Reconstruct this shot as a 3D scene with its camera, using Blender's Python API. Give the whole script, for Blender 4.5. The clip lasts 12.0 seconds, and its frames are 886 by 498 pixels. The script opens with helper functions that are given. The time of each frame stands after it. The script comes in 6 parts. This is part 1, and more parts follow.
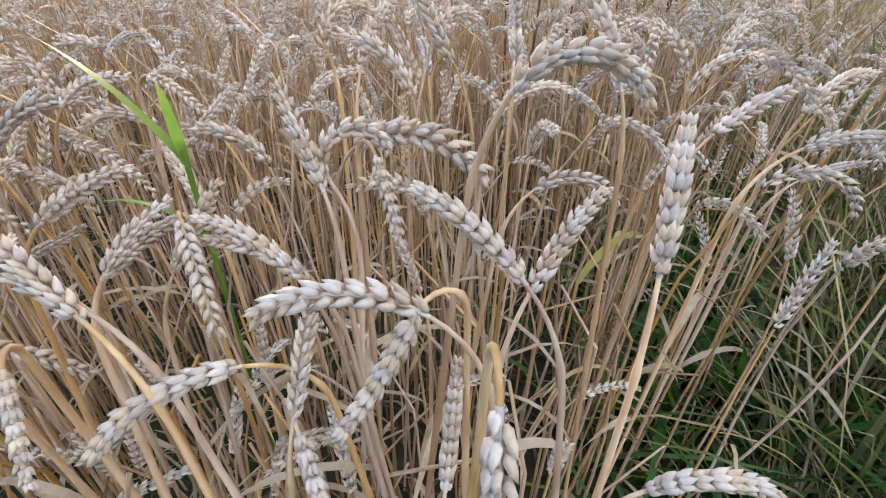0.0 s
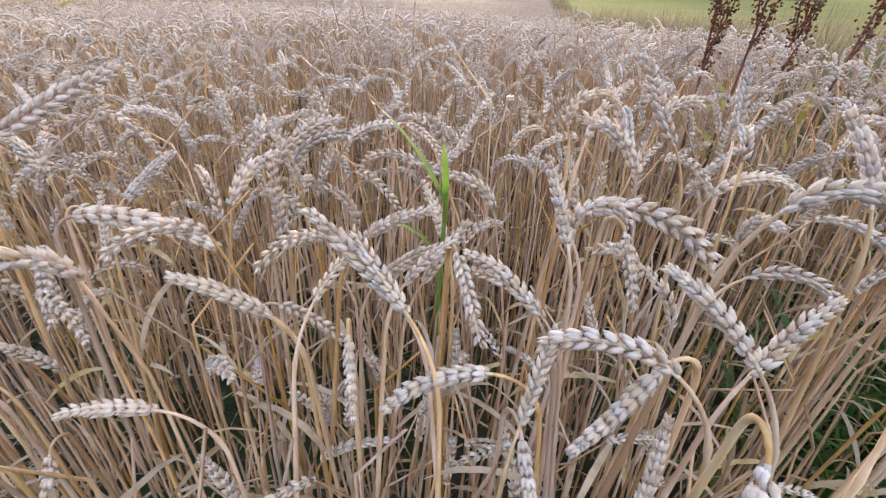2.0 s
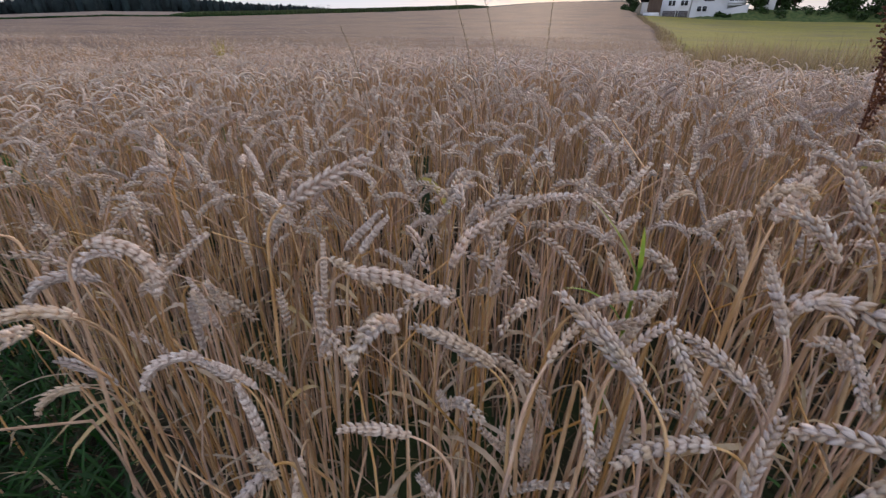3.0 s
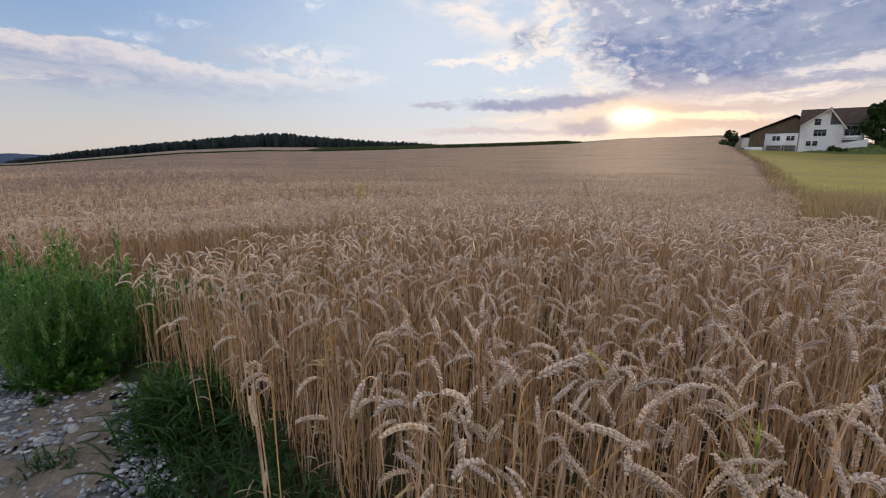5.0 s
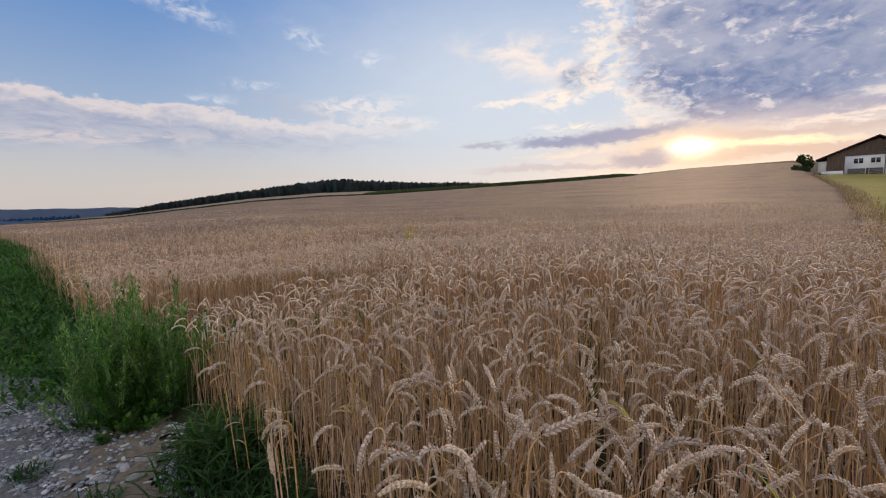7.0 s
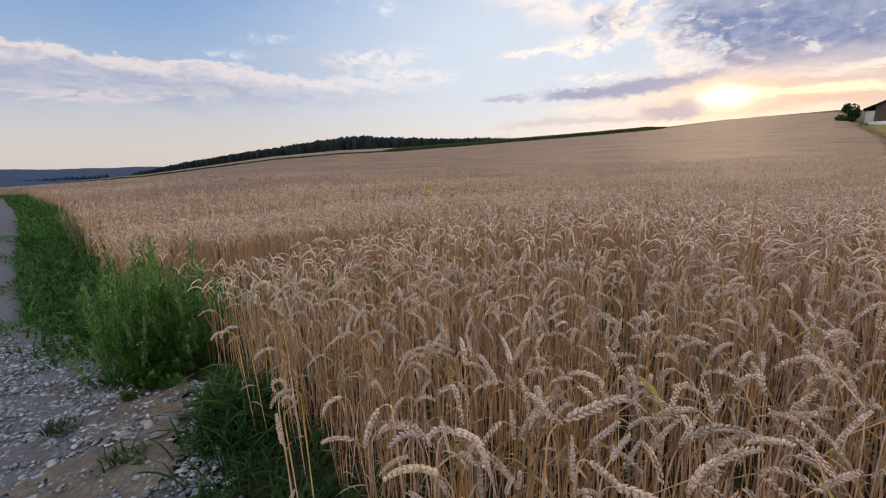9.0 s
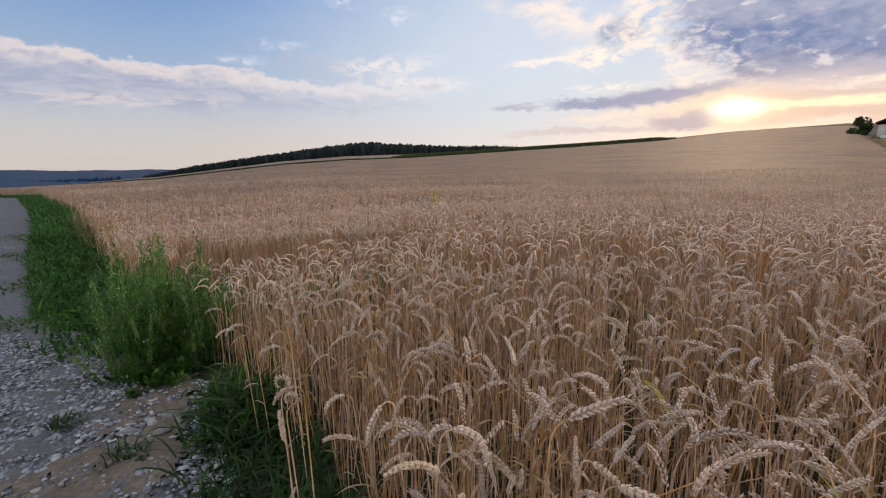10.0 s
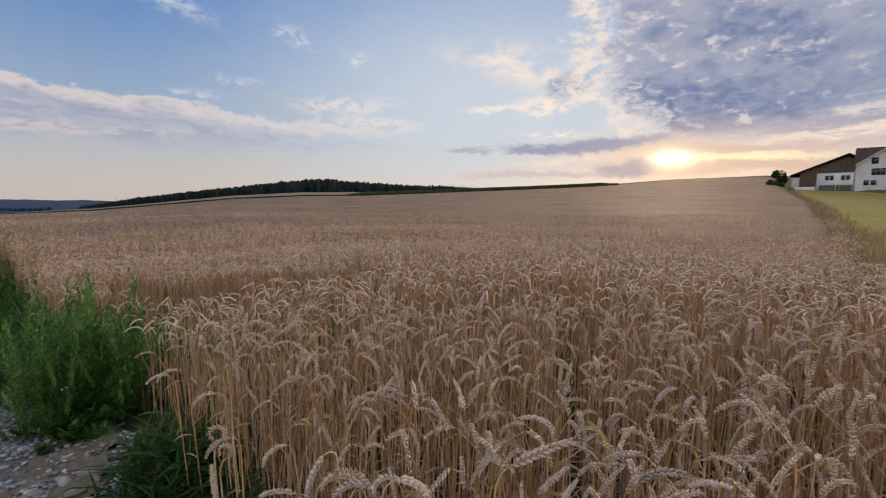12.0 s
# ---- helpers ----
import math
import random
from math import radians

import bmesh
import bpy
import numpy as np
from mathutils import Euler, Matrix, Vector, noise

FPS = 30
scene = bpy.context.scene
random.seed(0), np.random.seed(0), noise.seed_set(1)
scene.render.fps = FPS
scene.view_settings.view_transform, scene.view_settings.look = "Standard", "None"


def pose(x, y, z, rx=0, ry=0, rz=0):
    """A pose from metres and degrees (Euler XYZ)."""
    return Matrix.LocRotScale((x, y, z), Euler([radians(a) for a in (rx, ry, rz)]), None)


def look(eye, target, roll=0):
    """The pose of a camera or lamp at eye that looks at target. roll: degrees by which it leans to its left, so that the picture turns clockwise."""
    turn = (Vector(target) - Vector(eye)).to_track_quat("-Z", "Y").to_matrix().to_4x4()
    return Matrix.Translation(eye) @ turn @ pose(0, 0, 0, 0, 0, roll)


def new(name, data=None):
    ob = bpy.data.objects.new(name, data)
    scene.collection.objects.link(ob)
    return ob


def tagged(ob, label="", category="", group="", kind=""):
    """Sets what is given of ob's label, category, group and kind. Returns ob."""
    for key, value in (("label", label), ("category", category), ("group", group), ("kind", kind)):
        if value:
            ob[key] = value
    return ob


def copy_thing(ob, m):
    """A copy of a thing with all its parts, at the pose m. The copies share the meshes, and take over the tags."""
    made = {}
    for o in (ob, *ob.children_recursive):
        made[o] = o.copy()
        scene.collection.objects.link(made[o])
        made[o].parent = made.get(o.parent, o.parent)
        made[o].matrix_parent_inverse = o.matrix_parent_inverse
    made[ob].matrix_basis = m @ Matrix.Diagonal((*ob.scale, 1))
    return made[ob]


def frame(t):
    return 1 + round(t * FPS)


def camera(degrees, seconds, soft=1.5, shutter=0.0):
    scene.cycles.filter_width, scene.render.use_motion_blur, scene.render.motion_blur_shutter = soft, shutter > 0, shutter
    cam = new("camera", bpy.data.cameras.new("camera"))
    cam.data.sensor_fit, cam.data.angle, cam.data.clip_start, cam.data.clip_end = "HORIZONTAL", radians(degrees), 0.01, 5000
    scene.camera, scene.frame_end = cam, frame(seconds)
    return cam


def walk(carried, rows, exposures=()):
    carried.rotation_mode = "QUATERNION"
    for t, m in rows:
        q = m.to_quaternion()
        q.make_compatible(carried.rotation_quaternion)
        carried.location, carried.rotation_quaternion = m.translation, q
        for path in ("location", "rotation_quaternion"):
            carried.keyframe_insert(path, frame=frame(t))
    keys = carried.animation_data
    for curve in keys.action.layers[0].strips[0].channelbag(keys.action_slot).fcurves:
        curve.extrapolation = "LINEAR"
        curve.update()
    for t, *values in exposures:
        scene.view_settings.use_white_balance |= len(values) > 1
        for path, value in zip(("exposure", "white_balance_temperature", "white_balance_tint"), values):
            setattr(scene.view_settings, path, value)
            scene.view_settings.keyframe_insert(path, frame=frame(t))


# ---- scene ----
import itertools

# ---------------------------------------------------------------- camera
cam = camera(90.95, 12.0, soft=1.1, shutter=0.2)
PATH = [
    (0, 0.405, 0.132, 0.848, -53.34, -32.32, 0.90),
    (0.5, 0.409, 0.125, 0.858, -53.66, -31.68, 0.32),
    (1, 0.396, 0.128, 0.876, -49.75, -30.33, -2.16),
    (1.5, 0.350, 0.145, 0.880, -42.00, -29.14, 1.81),
    (2, 0.320, 0.150, 0.886, -34.98, -28.80, 3.02),
    (2.5, 0.277, 0.159, 0.902, -30.13, -28.56, 2.86),
    (2.7, 0.249, 0.167, 0.911, -26.91, -27.70, 1.87),
    (2.8, 0.229, 0.166, 0.920, -25.56, -26.81, 1.71),
    (3, 0.196, 0.169, 0.945, -22.95, -25.51, 1.36),
    (3.2, 0.160, 0.165, 0.973, -20.34, -22.62, 1.61),
    (3.5, 0.099, 0.122, 1.030, -18.32, -16.39, 1.03),
    (3.7, 0.063, 0.090, 1.066, -17.72, -13.01, 0.75),
    (5.3, -0.150, -0.139, 1.209, -8.54, -10.00, 1.19),
    (5.5, -0.142, -0.144, 1.218, -7.14, -9.08, 0.72),
    (6, -0.073, -0.131, 1.228, -5.15, -4.15, 0.26),
    (6.5, -0.035, -0.126, 1.217, -4.45, -5.04, 0.05),
    (7, -0.029, -0.124, 1.217, -3.62, -5.54, -0.51),
    (7.5, 0.001, -0.040, 1.199, -3.34, -11.46, -1.00),
    (7.7, 0.013, -0.004, 1.224, -3.31, -13.21, -1.32),
    (9.3, -0.006, -0.024, 1.216, -0.54, -10.67, -0.81),
    (9.5, -0.005, -0.026, 1.211, -0.53, -10.52, -0.64),
    (10, -0.003, -0.023, 1.200, -0.03, -10.15, -0.12),
    (10.5, -0.000, -0.000, 1.201, 0.00, -10.20, -0.00),
    (11, 0.004, -0.003, 1.214, -0.27, -9.48, -0.64),
    (11.5, 0.004, -0.017, 1.213, -0.50, -7.16, 0.36),
    (12, 0.013, -0.031, 1.211, -5.83, -5.08, 1.24),
]
walk(cam, [(t, pose(x, y, z, 90 + pitch, 0, yaw) @ pose(0, 0, 0, 0, 0, roll)) for t, x, y, z, yaw, pitch, roll in PATH],
     exposures=[(0.0, 1.25, 5580, 0), (0.4, 1.49, 5580, 0), (1.1, 1.45, 5550, 1), (2.4, 1.11, 5560, 9), (2.8, 0.71, 5850, 12), (3.05, 0.05, 5800, 11), (3.3, -0.14, 5600, 7), (3.7, -0.18, 5650, 7), (5.3, 0.13, 6600, 10), (6.2, -0.02, 6600, 10), (7.0, 0.06, 6700, 11), (7.6, 0.14, 6750, 11), (9.5, 0.19, 6700, 11), (10.3, 0.10, 6750, 11), (11.0, 0.18, 6750, 11), (11.5, -0.05, 6750, 10), (12.0, -0.08, 6750, 10)])

# ---------------------------------------------------------------- world and sun
SUN_AZ, SUN_EL = 33.0, 6.3


def node(tree, kind, **values):
    made = tree.nodes.new(kind)
    for key, value in values.items():
        if key in made.inputs:
            made.inputs[key].default_value = value
    return made


class Maths:
    """Short hand for chains of maths nodes in one node tree."""

    def __init__(self, tree):
        self.tree = tree

    def do(self, op, *args, clamp=False):
        made = self.tree.nodes.new("ShaderNodeMath")
        made.operation, made.use_clamp = op, clamp
        for slot, arg in zip(made.inputs, args):
            if isinstance(arg, (int, float)):
                slot.default_value = arg
            else:
                self.tree.links.new(arg, slot)
        return made.outputs[0]

    def step(self, value, low, high):
        made = self.tree.nodes.new("ShaderNodeMapRange")
        made.interpolation_type = "SMOOTHSTEP"
        self.tree.links.new(value, made.inputs["Value"])
        made.inputs["From Min"].default_value, made.inputs["From Max"].default_value = low, high
        return made.outputs["Result"]

    def mix(self, factor, a, b):
        made = self.tree.nodes.new("ShaderNodeMix")
        made.data_type = "RGBA"
        for slot, arg in ((made.inputs["Factor"], factor), (made.inputs[6], a), (made.inputs[7], b)):
            if isinstance(arg, (int, float)):
                slot.default_value = arg
            elif isinstance(arg, tuple):
                slot.default_value = (*arg, 1)
            else:
                self.tree.links.new(arg, slot)
        return made.outputs[2]

    def noise(self, vector, scale, detail=4.0, rough=0.55, distortion=0.0):
        made = self.tree.nodes.new("ShaderNodeTexNoise")
        made.inputs["Scale"].default_value, made.inputs["Detail"].default_value = scale, detail
        made.inputs["Roughness"].default_value, made.inputs["Distortion"].default_value = rough, distortion
        self.tree.links.new(vector, made.inputs["Vector"])
        return made.outputs["Fac"]


world = bpy.data.worlds.new("evening_sky")
scene.world = world
world.use_nodes = True
wt = world.node_tree
wt.nodes.clear()
mx = Maths(wt)
coords = wt.nodes.new("ShaderNodeTexCoord").outputs["Generated"]
split = wt.nodes.new("ShaderNodeSeparateXYZ")
wt.links.new(coords, split.inputs[0])
dx, dy, dz = split.outputs
azim = mx.do("MULTIPLY", mx.do("ARCTAN2", dx, dy), 57.2958)
elev = mx.do("MULTIPLY", mx.do("ARCSINE", dz), 57.2958)
sky = wt.nodes.new("ShaderNodeTexSky")
sky.sky_type, sky.sun_disc = "NISHITA", False
sky.sun_elevation, sky.sun_rotation = radians(SUN_EL), radians(SUN_AZ)
sky.air_density, sky.dust_density, sky.ozone_density = 1.0, 0.6, 2.0
# haze above the horizon, warm towards the sun
near_sun = mx.step(mx.do("ABSOLUTE", mx.do("SUBTRACT", azim, SUN_AZ)), 72.0, 0.0)
haze_colour = mx.mix(near_sun, (0.66, 0.61, 0.61), (0.88, 0.64, 0.53))
clear = mx.mix(mx.step(elev, 3.0, 25.0), (0.47, 0.57, 0.71), (0.12, 0.29, 0.66))
base = mx.mix(mx.step(elev, 12.0, 0.0), clear, haze_colour)
nishita = wt.nodes.new("ShaderNodeVectorMath")
nishita.operation = "SCALE"
nishita.inputs["Scale"].default_value = 0.10
wt.links.new(sky.outputs[0], nishita.inputs[0])
base = mx.mix(0.80, nishita.outputs[0], base)
# away from the sunset, overhead and in the east, thin high cloud takes the evening light
away = mx.step(mx.do("ABSOLUTE", mx.do("SUBTRACT", azim, 8.0)), 75.0, 130.0)
aloft = mx.step(elev, 34.0, 62.0)
base = mx.mix(mx.do("MAXIMUM", away, aloft), base, (0.86, 0.84, 0.86))
# cloud texture: flattened towards the horizon, as a layer seen from below
layer = wt.nodes.new("ShaderNodeCombineXYZ")
deep = mx.do("ADD", mx.do("MAXIMUM", dz, 0.0), 0.13)
wt.links.new(mx.do("DIVIDE", dx, deep), layer.inputs[0])
wt.links.new(mx.do("DIVIDE", dy, deep), layer.inputs[1])
flow = layer.outputs[0]
fine = mx.noise(flow, 2.6, 7.0, 0.62, 0.4)


def bank(az, el, wide, high, tilt=0.0, soft=0.6):
    """The extent of one bank of cloud: 1 in its middle, 0 outside; degrees."""
    c, s = math.cos(radians(tilt)), math.sin(radians(tilt))
    a, e = mx.do("SUBTRACT", azim, az), mx.do("SUBTRACT", elev, el)
    u = mx.do("ADD", mx.do("MULTIPLY", a, c / wide), mx.do("MULTIPLY", e, s / wide))
    v = mx.do("ADD", mx.do("MULTIPLY", e, c / high), mx.do("MULTIPLY", a, -s / high))
    r = mx.do("SQRT", mx.do("ADD", mx.do("MULTIPLY", u, u), mx.do("MULTIPLY", v, v)))
    return mx.step(r, 1.0 + soft, 1.0 - soft)


# ragged edges: the directions are shifted by streaky and by puffy noise before the banks are laid out


def spread(across, up):
    """Directions as a plane, scaled apart across and upwards, for noise of that grain."""
    made = wt.nodes.new("ShaderNodeCombineXYZ")
    wt.links.new(mx.do("MULTIPLY", plain_azim, across), made.inputs[0])
    wt.links.new(mx.do("MULTIPLY", plain_elev, up), made.inputs[1])
    return made.outputs[0]


def shifted(value, texture, much):
    return mx.do("ADD", value, mx.do("MULTIPLY", mx.do("SUBTRACT", texture, 0.5), much))


plain_azim, plain_elev = azim, elev
streak = mx.noise(spread(0.075, 0.30), 1.0, 8.0, 0.62, 0.6)
thread = mx.noise(spread(0.24, 0.96), 1.0, 8.0, 0.66, 0.8)
puff = mx.noise(spread(0.17, 0.30), 1.0, 8.0, 0.60, 0.3)
grain = mx.noise(spread(0.52, 0.95), 1.0, 7.0, 0.62, 0.5)
elev = shifted(shifted(elev, streak, 3.0), grain, 1.6)
azim = shifted(azim, puff, 7.0)
# long bank in the south-west: a bumpy lit rim above, a lavender belly thinning out below
southing = mx.do("MAXIMUM", mx.do("SUBTRACT", -10.0, plain_azim), 0.0)
rim = mx.do("ADD", 10.4, mx.do("MULTIPLY", southing, 0.052))
rim = shifted(shifted(shifted(rim, puff, 3.6), grain, 1.8), streak, 1.6)
depth = mx.do("SUBTRACT", rim, plain_elev)
belly = mx.do("ADD", 2.4, mx.do("MULTIPLY", mx.do("MAXIMUM", mx.do("MULTIPLY", plain_azim, -1.0), 0.0), 0.11))
south = mx.do("MULTIPLY", mx.do("MULTIPLY", mx.step(depth, 0.0, 0.55), mx.step(mx.do("DIVIDE", depth, belly), 1.15, 0.45)), mx.step(azim, 3.0, -6.0))
inner = mx.mix(mx.step(mx.do("ADD", mx.do("MULTIPLY", thread, 0.6), mx.do("MULTIPLY", streak, 0.4)), 0.40, 0.60), (0.35, 0.39, 0.53), (0.50, 0.51, 0.60))
tone = mx.mix(mx.step(shifted(shifted(depth, grain, 1.8), thread, 2.4), 0.5, 2.3), (0.72, 0.65, 0.66), inner)
base = mx.mix(mx.do("MULTIPLY", south, 0.88), base, tone)
base = mx.mix(mx.do("MULTIPLY", bank(-36.0, 7.2, 11.0, 0.5, 3.0, 0.8), mx.do("MULTIPLY", mx.step(thread, 0.42, 0.58), 0.6)), base, (0.70, 0.62, 0.62))
# its broken end
base = mx.mix(mx.do("MULTIPLY", bank(-14.0, 12.0, 6.0, 1.2, 0.0, 0.6), mx.step(puff, 0.36, 0.56)), base, (0.36, 0.41, 0.55))
base = mx.mix(mx.do("MULTIPLY", bank(-6.8, 12.7, 5.5, 1.1, 3.0, 0.6), mx.step(grain, 0.38, 0.58)), base, (0.76, 0.69, 0.68))
base = mx.mix(mx.do("MULTIPLY", bank(-2.5, 10.7, 5.5, 0.8, -2.0, 0.5), mx.step(grain, 0.34, 0.55)), base, (0.80, 0.70, 0.67))
base = mx.mix(mx.do("MULTIPLY", bank(-1.5, 10.3, 1.7, 0.4, 0.0, 0.6), 0.8), base, (0.40, 0.39, 0.46))
for place, lie in (((-20.3, 14.0, 2.0, 0.5), -4.0), ((-23.4, 12.5, 1.6, 0.4), 0.0), ((-5.1, 17.8, 1.5, 0.6), -8.0), ((-12.5, 19.8, 1.9, 0.9), -12.0), ((-27.0, 22.0, 4.5, 1.3), -18.0), ((-17.5, 14.3, 1.0, 0.3), 0.0)):
    base = mx.mix(mx.do("MULTIPLY", bank(*place, lie, 0.9), mx.do("MULTIPLY", mx.step(grain, 0.38, 0.66), 0.7)), base, (0.76, 0.77, 0.83))
# thin bright veil beside the sun
base = mx.mix(mx.do("MULTIPLY", bank(12.0, 14.5, 24.0, 12.0, 0.0, 0.9), 0.72), base, (0.73, 0.79, 0.86))
# broken bright cloud left of and above the sun
base = mx.mix(mx.do("MULTIPLY", bank(18.6, 13.3, 4.6, 1.0, 4.0, 0.6), mx.step(grain, 0.34, 0.54)), base, (0.98, 0.87, 0.78))
base = mx.mix(mx.do("MULTIPLY", bank(12.0, 12.7, 3.4, 0.4, 6.0, 0.6), mx.step(grain, 0.34, 0.54)), base, (0.92, 0.84, 0.80))
base = mx.mix(mx.do("MULTIPLY", bank(15.5, 17.6, 7.5, 2.0, -12.0, 0.7), mx.step(puff, 0.40, 0.60)), base, (0.93, 0.82, 0.76))
base = mx.mix(mx.do("MULTIPLY", bank(21.2, 15.2, 1.9, 1.2, 20.0, 0.7), mx.step(grain, 0.30, 0.52)), base, (0.29, 0.36, 0.52))
base = mx.mix(mx.do("MULTIPLY", bank(20.0, 9.9, 4.0, 0.5, 0.0, 0.6), mx.step(grain, 0.42, 0.60)), base, (0.96, 0.87, 0.78))
# dark mass in the north-west, mottled with lit holes, with a lit fringe
edge = mx.do("SUBTRACT", plain_azim, mx.do("ADD", 25.2, mx.do("MULTIPLY", mx.do("MAXIMUM", mx.do("SUBTRACT", 14.5, plain_elev), 0.0), 1.25)))
edge = shifted(shifted(shifted(edge, puff, 10.0), grain, 7.0), thread, 4.0)
low = shifted(shifted(plain_elev, grain, 1.6), streak, 1.6)
ends = mx.step(plain_azim, 120.0, 75.0)
mass = mx.do("MULTIPLY", mx.do("MULTIPLY", mx.step(edge, -1.0, 2.2), mx.step(low, 8.0, 9.6)), ends)
fringe = mx.do("MULTIPLY", mx.do("MULTIPLY", mx.step(edge, -5.0, -1.5), mx.step(low, 7.6, 9.0)), ends)
base = mx.mix(mx.do("MULTIPLY", fringe, mx.do("MULTIPLY", mx.step(mx.do("ADD", mx.do("MULTIPLY", puff, 0.5), mx.do("MULTIPLY", grain, 0.5)), 0.40, 0.56), 0.9)), base, (0.95, 0.84, 0.76))
patch = mx.noise(flow, 1.5, 5.0, 0.6, 0.2)
grey = mx.mix(mx.step(mx.do("ADD", mx.do("MULTIPLY", puff, 0.5), mx.do("MULTIPLY", patch, 0.5)), 0.40, 0.60), (0.17, 0.225, 0.40), (0.40, 0.43, 0.56))
billow = mx.noise(spread(0.30, 0.62), 1.0, 7.0, 0.66, 0.5)
grey = mx.mix(mx.do("MULTIPLY", mx.step(grain, 0.36, 0.62), 0.5), grey, (0.39, 0.42, 0.56))
holes = mx.do("ADD", mx.do("MULTIPLY", billow, 0.6), mx.do("MULTIPLY", grain, 0.4))
holes = mx.do("ADD", holes, mx.do("MULTIPLY", mx.step(edge, 9.0, 0.0), 0.06))
grey = mx.mix(mx.do("MULTIPLY", mx.step(holes, 0.525, 0.655), 0.8), grey, (0.78, 0.73, 0.75))
base = mx.mix(mx.do("MULTIPLY", mass, 0.96), base, grey)
base = mx.mix(mx.do("MULTIPLY", bank(64.0, 14.0, 18.0, 3.6, 0.0, 0.6), mx.do("ADD", mx.do("MULTIPLY", mx.step(patch, 0.62, 0.42), 0.4), 0.35)), base, (0.25, 0.31, 0.45))
base = mx.mix(mx.do("MULTIPLY", bank(60.0, 6.2, 17.0, 2.6, 0.0, 0.8), 0.75), base, (0.82, 0.68, 0.58))
base = mx.mix(mx.do("MULTIPLY", bank(56.0, 9.0, 15.0, 1.2, 2.0, 0.6), mx.step(thread, 0.34, 0.54)), base, (0.42, 0.41, 0.52))
base = mx.mix(mx.do("MULTIPLY", bank(54.0, 10.3, 9.0, 0.6, 2.0, 0.6), mx.step(thread, 0.38, 0.56)), base, (0.80, 0.72, 0.70))
# glow of the sun through the veil, and the streaks beside it
base = mx.mix(mx.do("MULTIPLY", bank(SUN_AZ, SUN_EL, 12.0, 3.0, 0.0, 0.95), 0.45), base, (0.98, 0.66, 0.47))
base = mx.mix(mx.do("MULTIPLY", bank(41.0, 7.6, 10.0, 0.7, -1.0, 0.7), 0.75), base, (0.74, 0.56, 0.49))
base = mx.mix(mx.do("MULTIPLY", bank(47.0, 8.3, 7.0, 0.4, 1.0, 0.7), mx.step(thread, 0.36, 0.52)), base, (0.95, 0.80, 0.70))
base = mx.mix(mx.do("MULTIPLY", bank(17.6, 8.0, 4.6, 0.55, 1.0, 0.5), 0.92), base, (0.35, 0.37, 0.51))
base = mx.mix(mx.do("MULTIPLY", bank(25.5, 8.3, 6.5, 0.85, 3.0, 0.5), 0.92), base, (0.37, 0.37, 0.50))
base = mx.mix(mx.do("MULTIPLY", bank(9.0, 7.6, 2.4, 0.4, 0.0, 0.5), 0.85), base, (0.48, 0.47, 0.56))
base = mx.mix(mx.do("MULTIPLY", bank(17.0, 4.6, 9.0, 0.45, 2.0, 0.5), 0.7), base, (0.66, 0.55, 0.55))
base = mx.mix(mx.do("MULTIPLY", bank(20.5, 6.4, 5.0, 0.35, 5.0, 0.7), mx.step(thread, 0.38, 0.56)), base, (0.98, 0.80, 0.66))
base = mx.mix(mx.do("MULTIPLY", bank(42.0, 5.3, 8.0, 0.6, 0.0, 0.7), 0.8), base, (0.80, 0.56, 0.44))
# the sun behind thin cloud: a ragged core drawn out to the north, in a peach glow, over a grey wedge
off_a = mx.do("SUBTRACT", mx.do("ADD", plain_azim, mx.do("MULTIPLY", mx.do("SUBTRACT", azim, plain_azim), 0.25)), SUN_AZ)
off_e = mx.do("SUBTRACT", mx.do("ADD", plain_elev, mx.do("MULTIPLY", mx.do("SUBTRACT", elev, plain_elev), 0.45)), SUN_EL + 0.2)
wedge = mx.do("MULTIPLY", bank(28.3, 5.5, 3.4, 0.95, 6.0, 0.55), 0.9)


def glow(wide, high):
    """A bell-shaped glow about the sun."""
    u, v = mx.do("DIVIDE", off_a, wide), mx.do("DIVIDE", off_e, high)
    r = mx.do("ADD", mx.do("MULTIPLY", u, u), mx.do("MULTIPLY", v, v))
    return mx.do("POWER", 2.718, mx.do("MULTIPLY", r, -1.0))


base = mx.mix(mx.do("MULTIPLY", glow(5.2, 1.6), 0.75), base, (1.10, 0.76, 0.46))
base = mx.mix(wedge, base, (0.56, 0.47, 0.50))
base = mx.mix(mx.do("MULTIPLY", bank(39.0, 6.35, 6.5, 0.42, -1.0, 0.75), 0.9), base, (1.35, 1.05, 0.64))
base = mx.mix(glow(2.0, 0.85), base, (2.7, 2.25, 1.6))
out = wt.nodes.new("ShaderNodeOutputWorld")
back = wt.nodes.new("ShaderNodeBackground")
back.inputs["Strength"].default_value = 1.0
wt.links.new(base, back.inputs["Color"])
wt.links.new(back.outputs[0], out.inputs[0])

sun = new("sun", bpy.data.lights.new("sun", "SUN"))
sun.data.energy, sun.data.angle, sun.data.color = 3.3, radians(10), (1.0, 0.71, 0.48)
_a, _e = radians(SUN_AZ), radians(SUN_EL)
sun.matrix_world = look((0, 0, 30), (-math.sin(_a) * math.cos(_e), -math.cos(_a) * math.cos(_e), 30 - math.sin(_e)))

# ---------------------------------------------------------------- materials


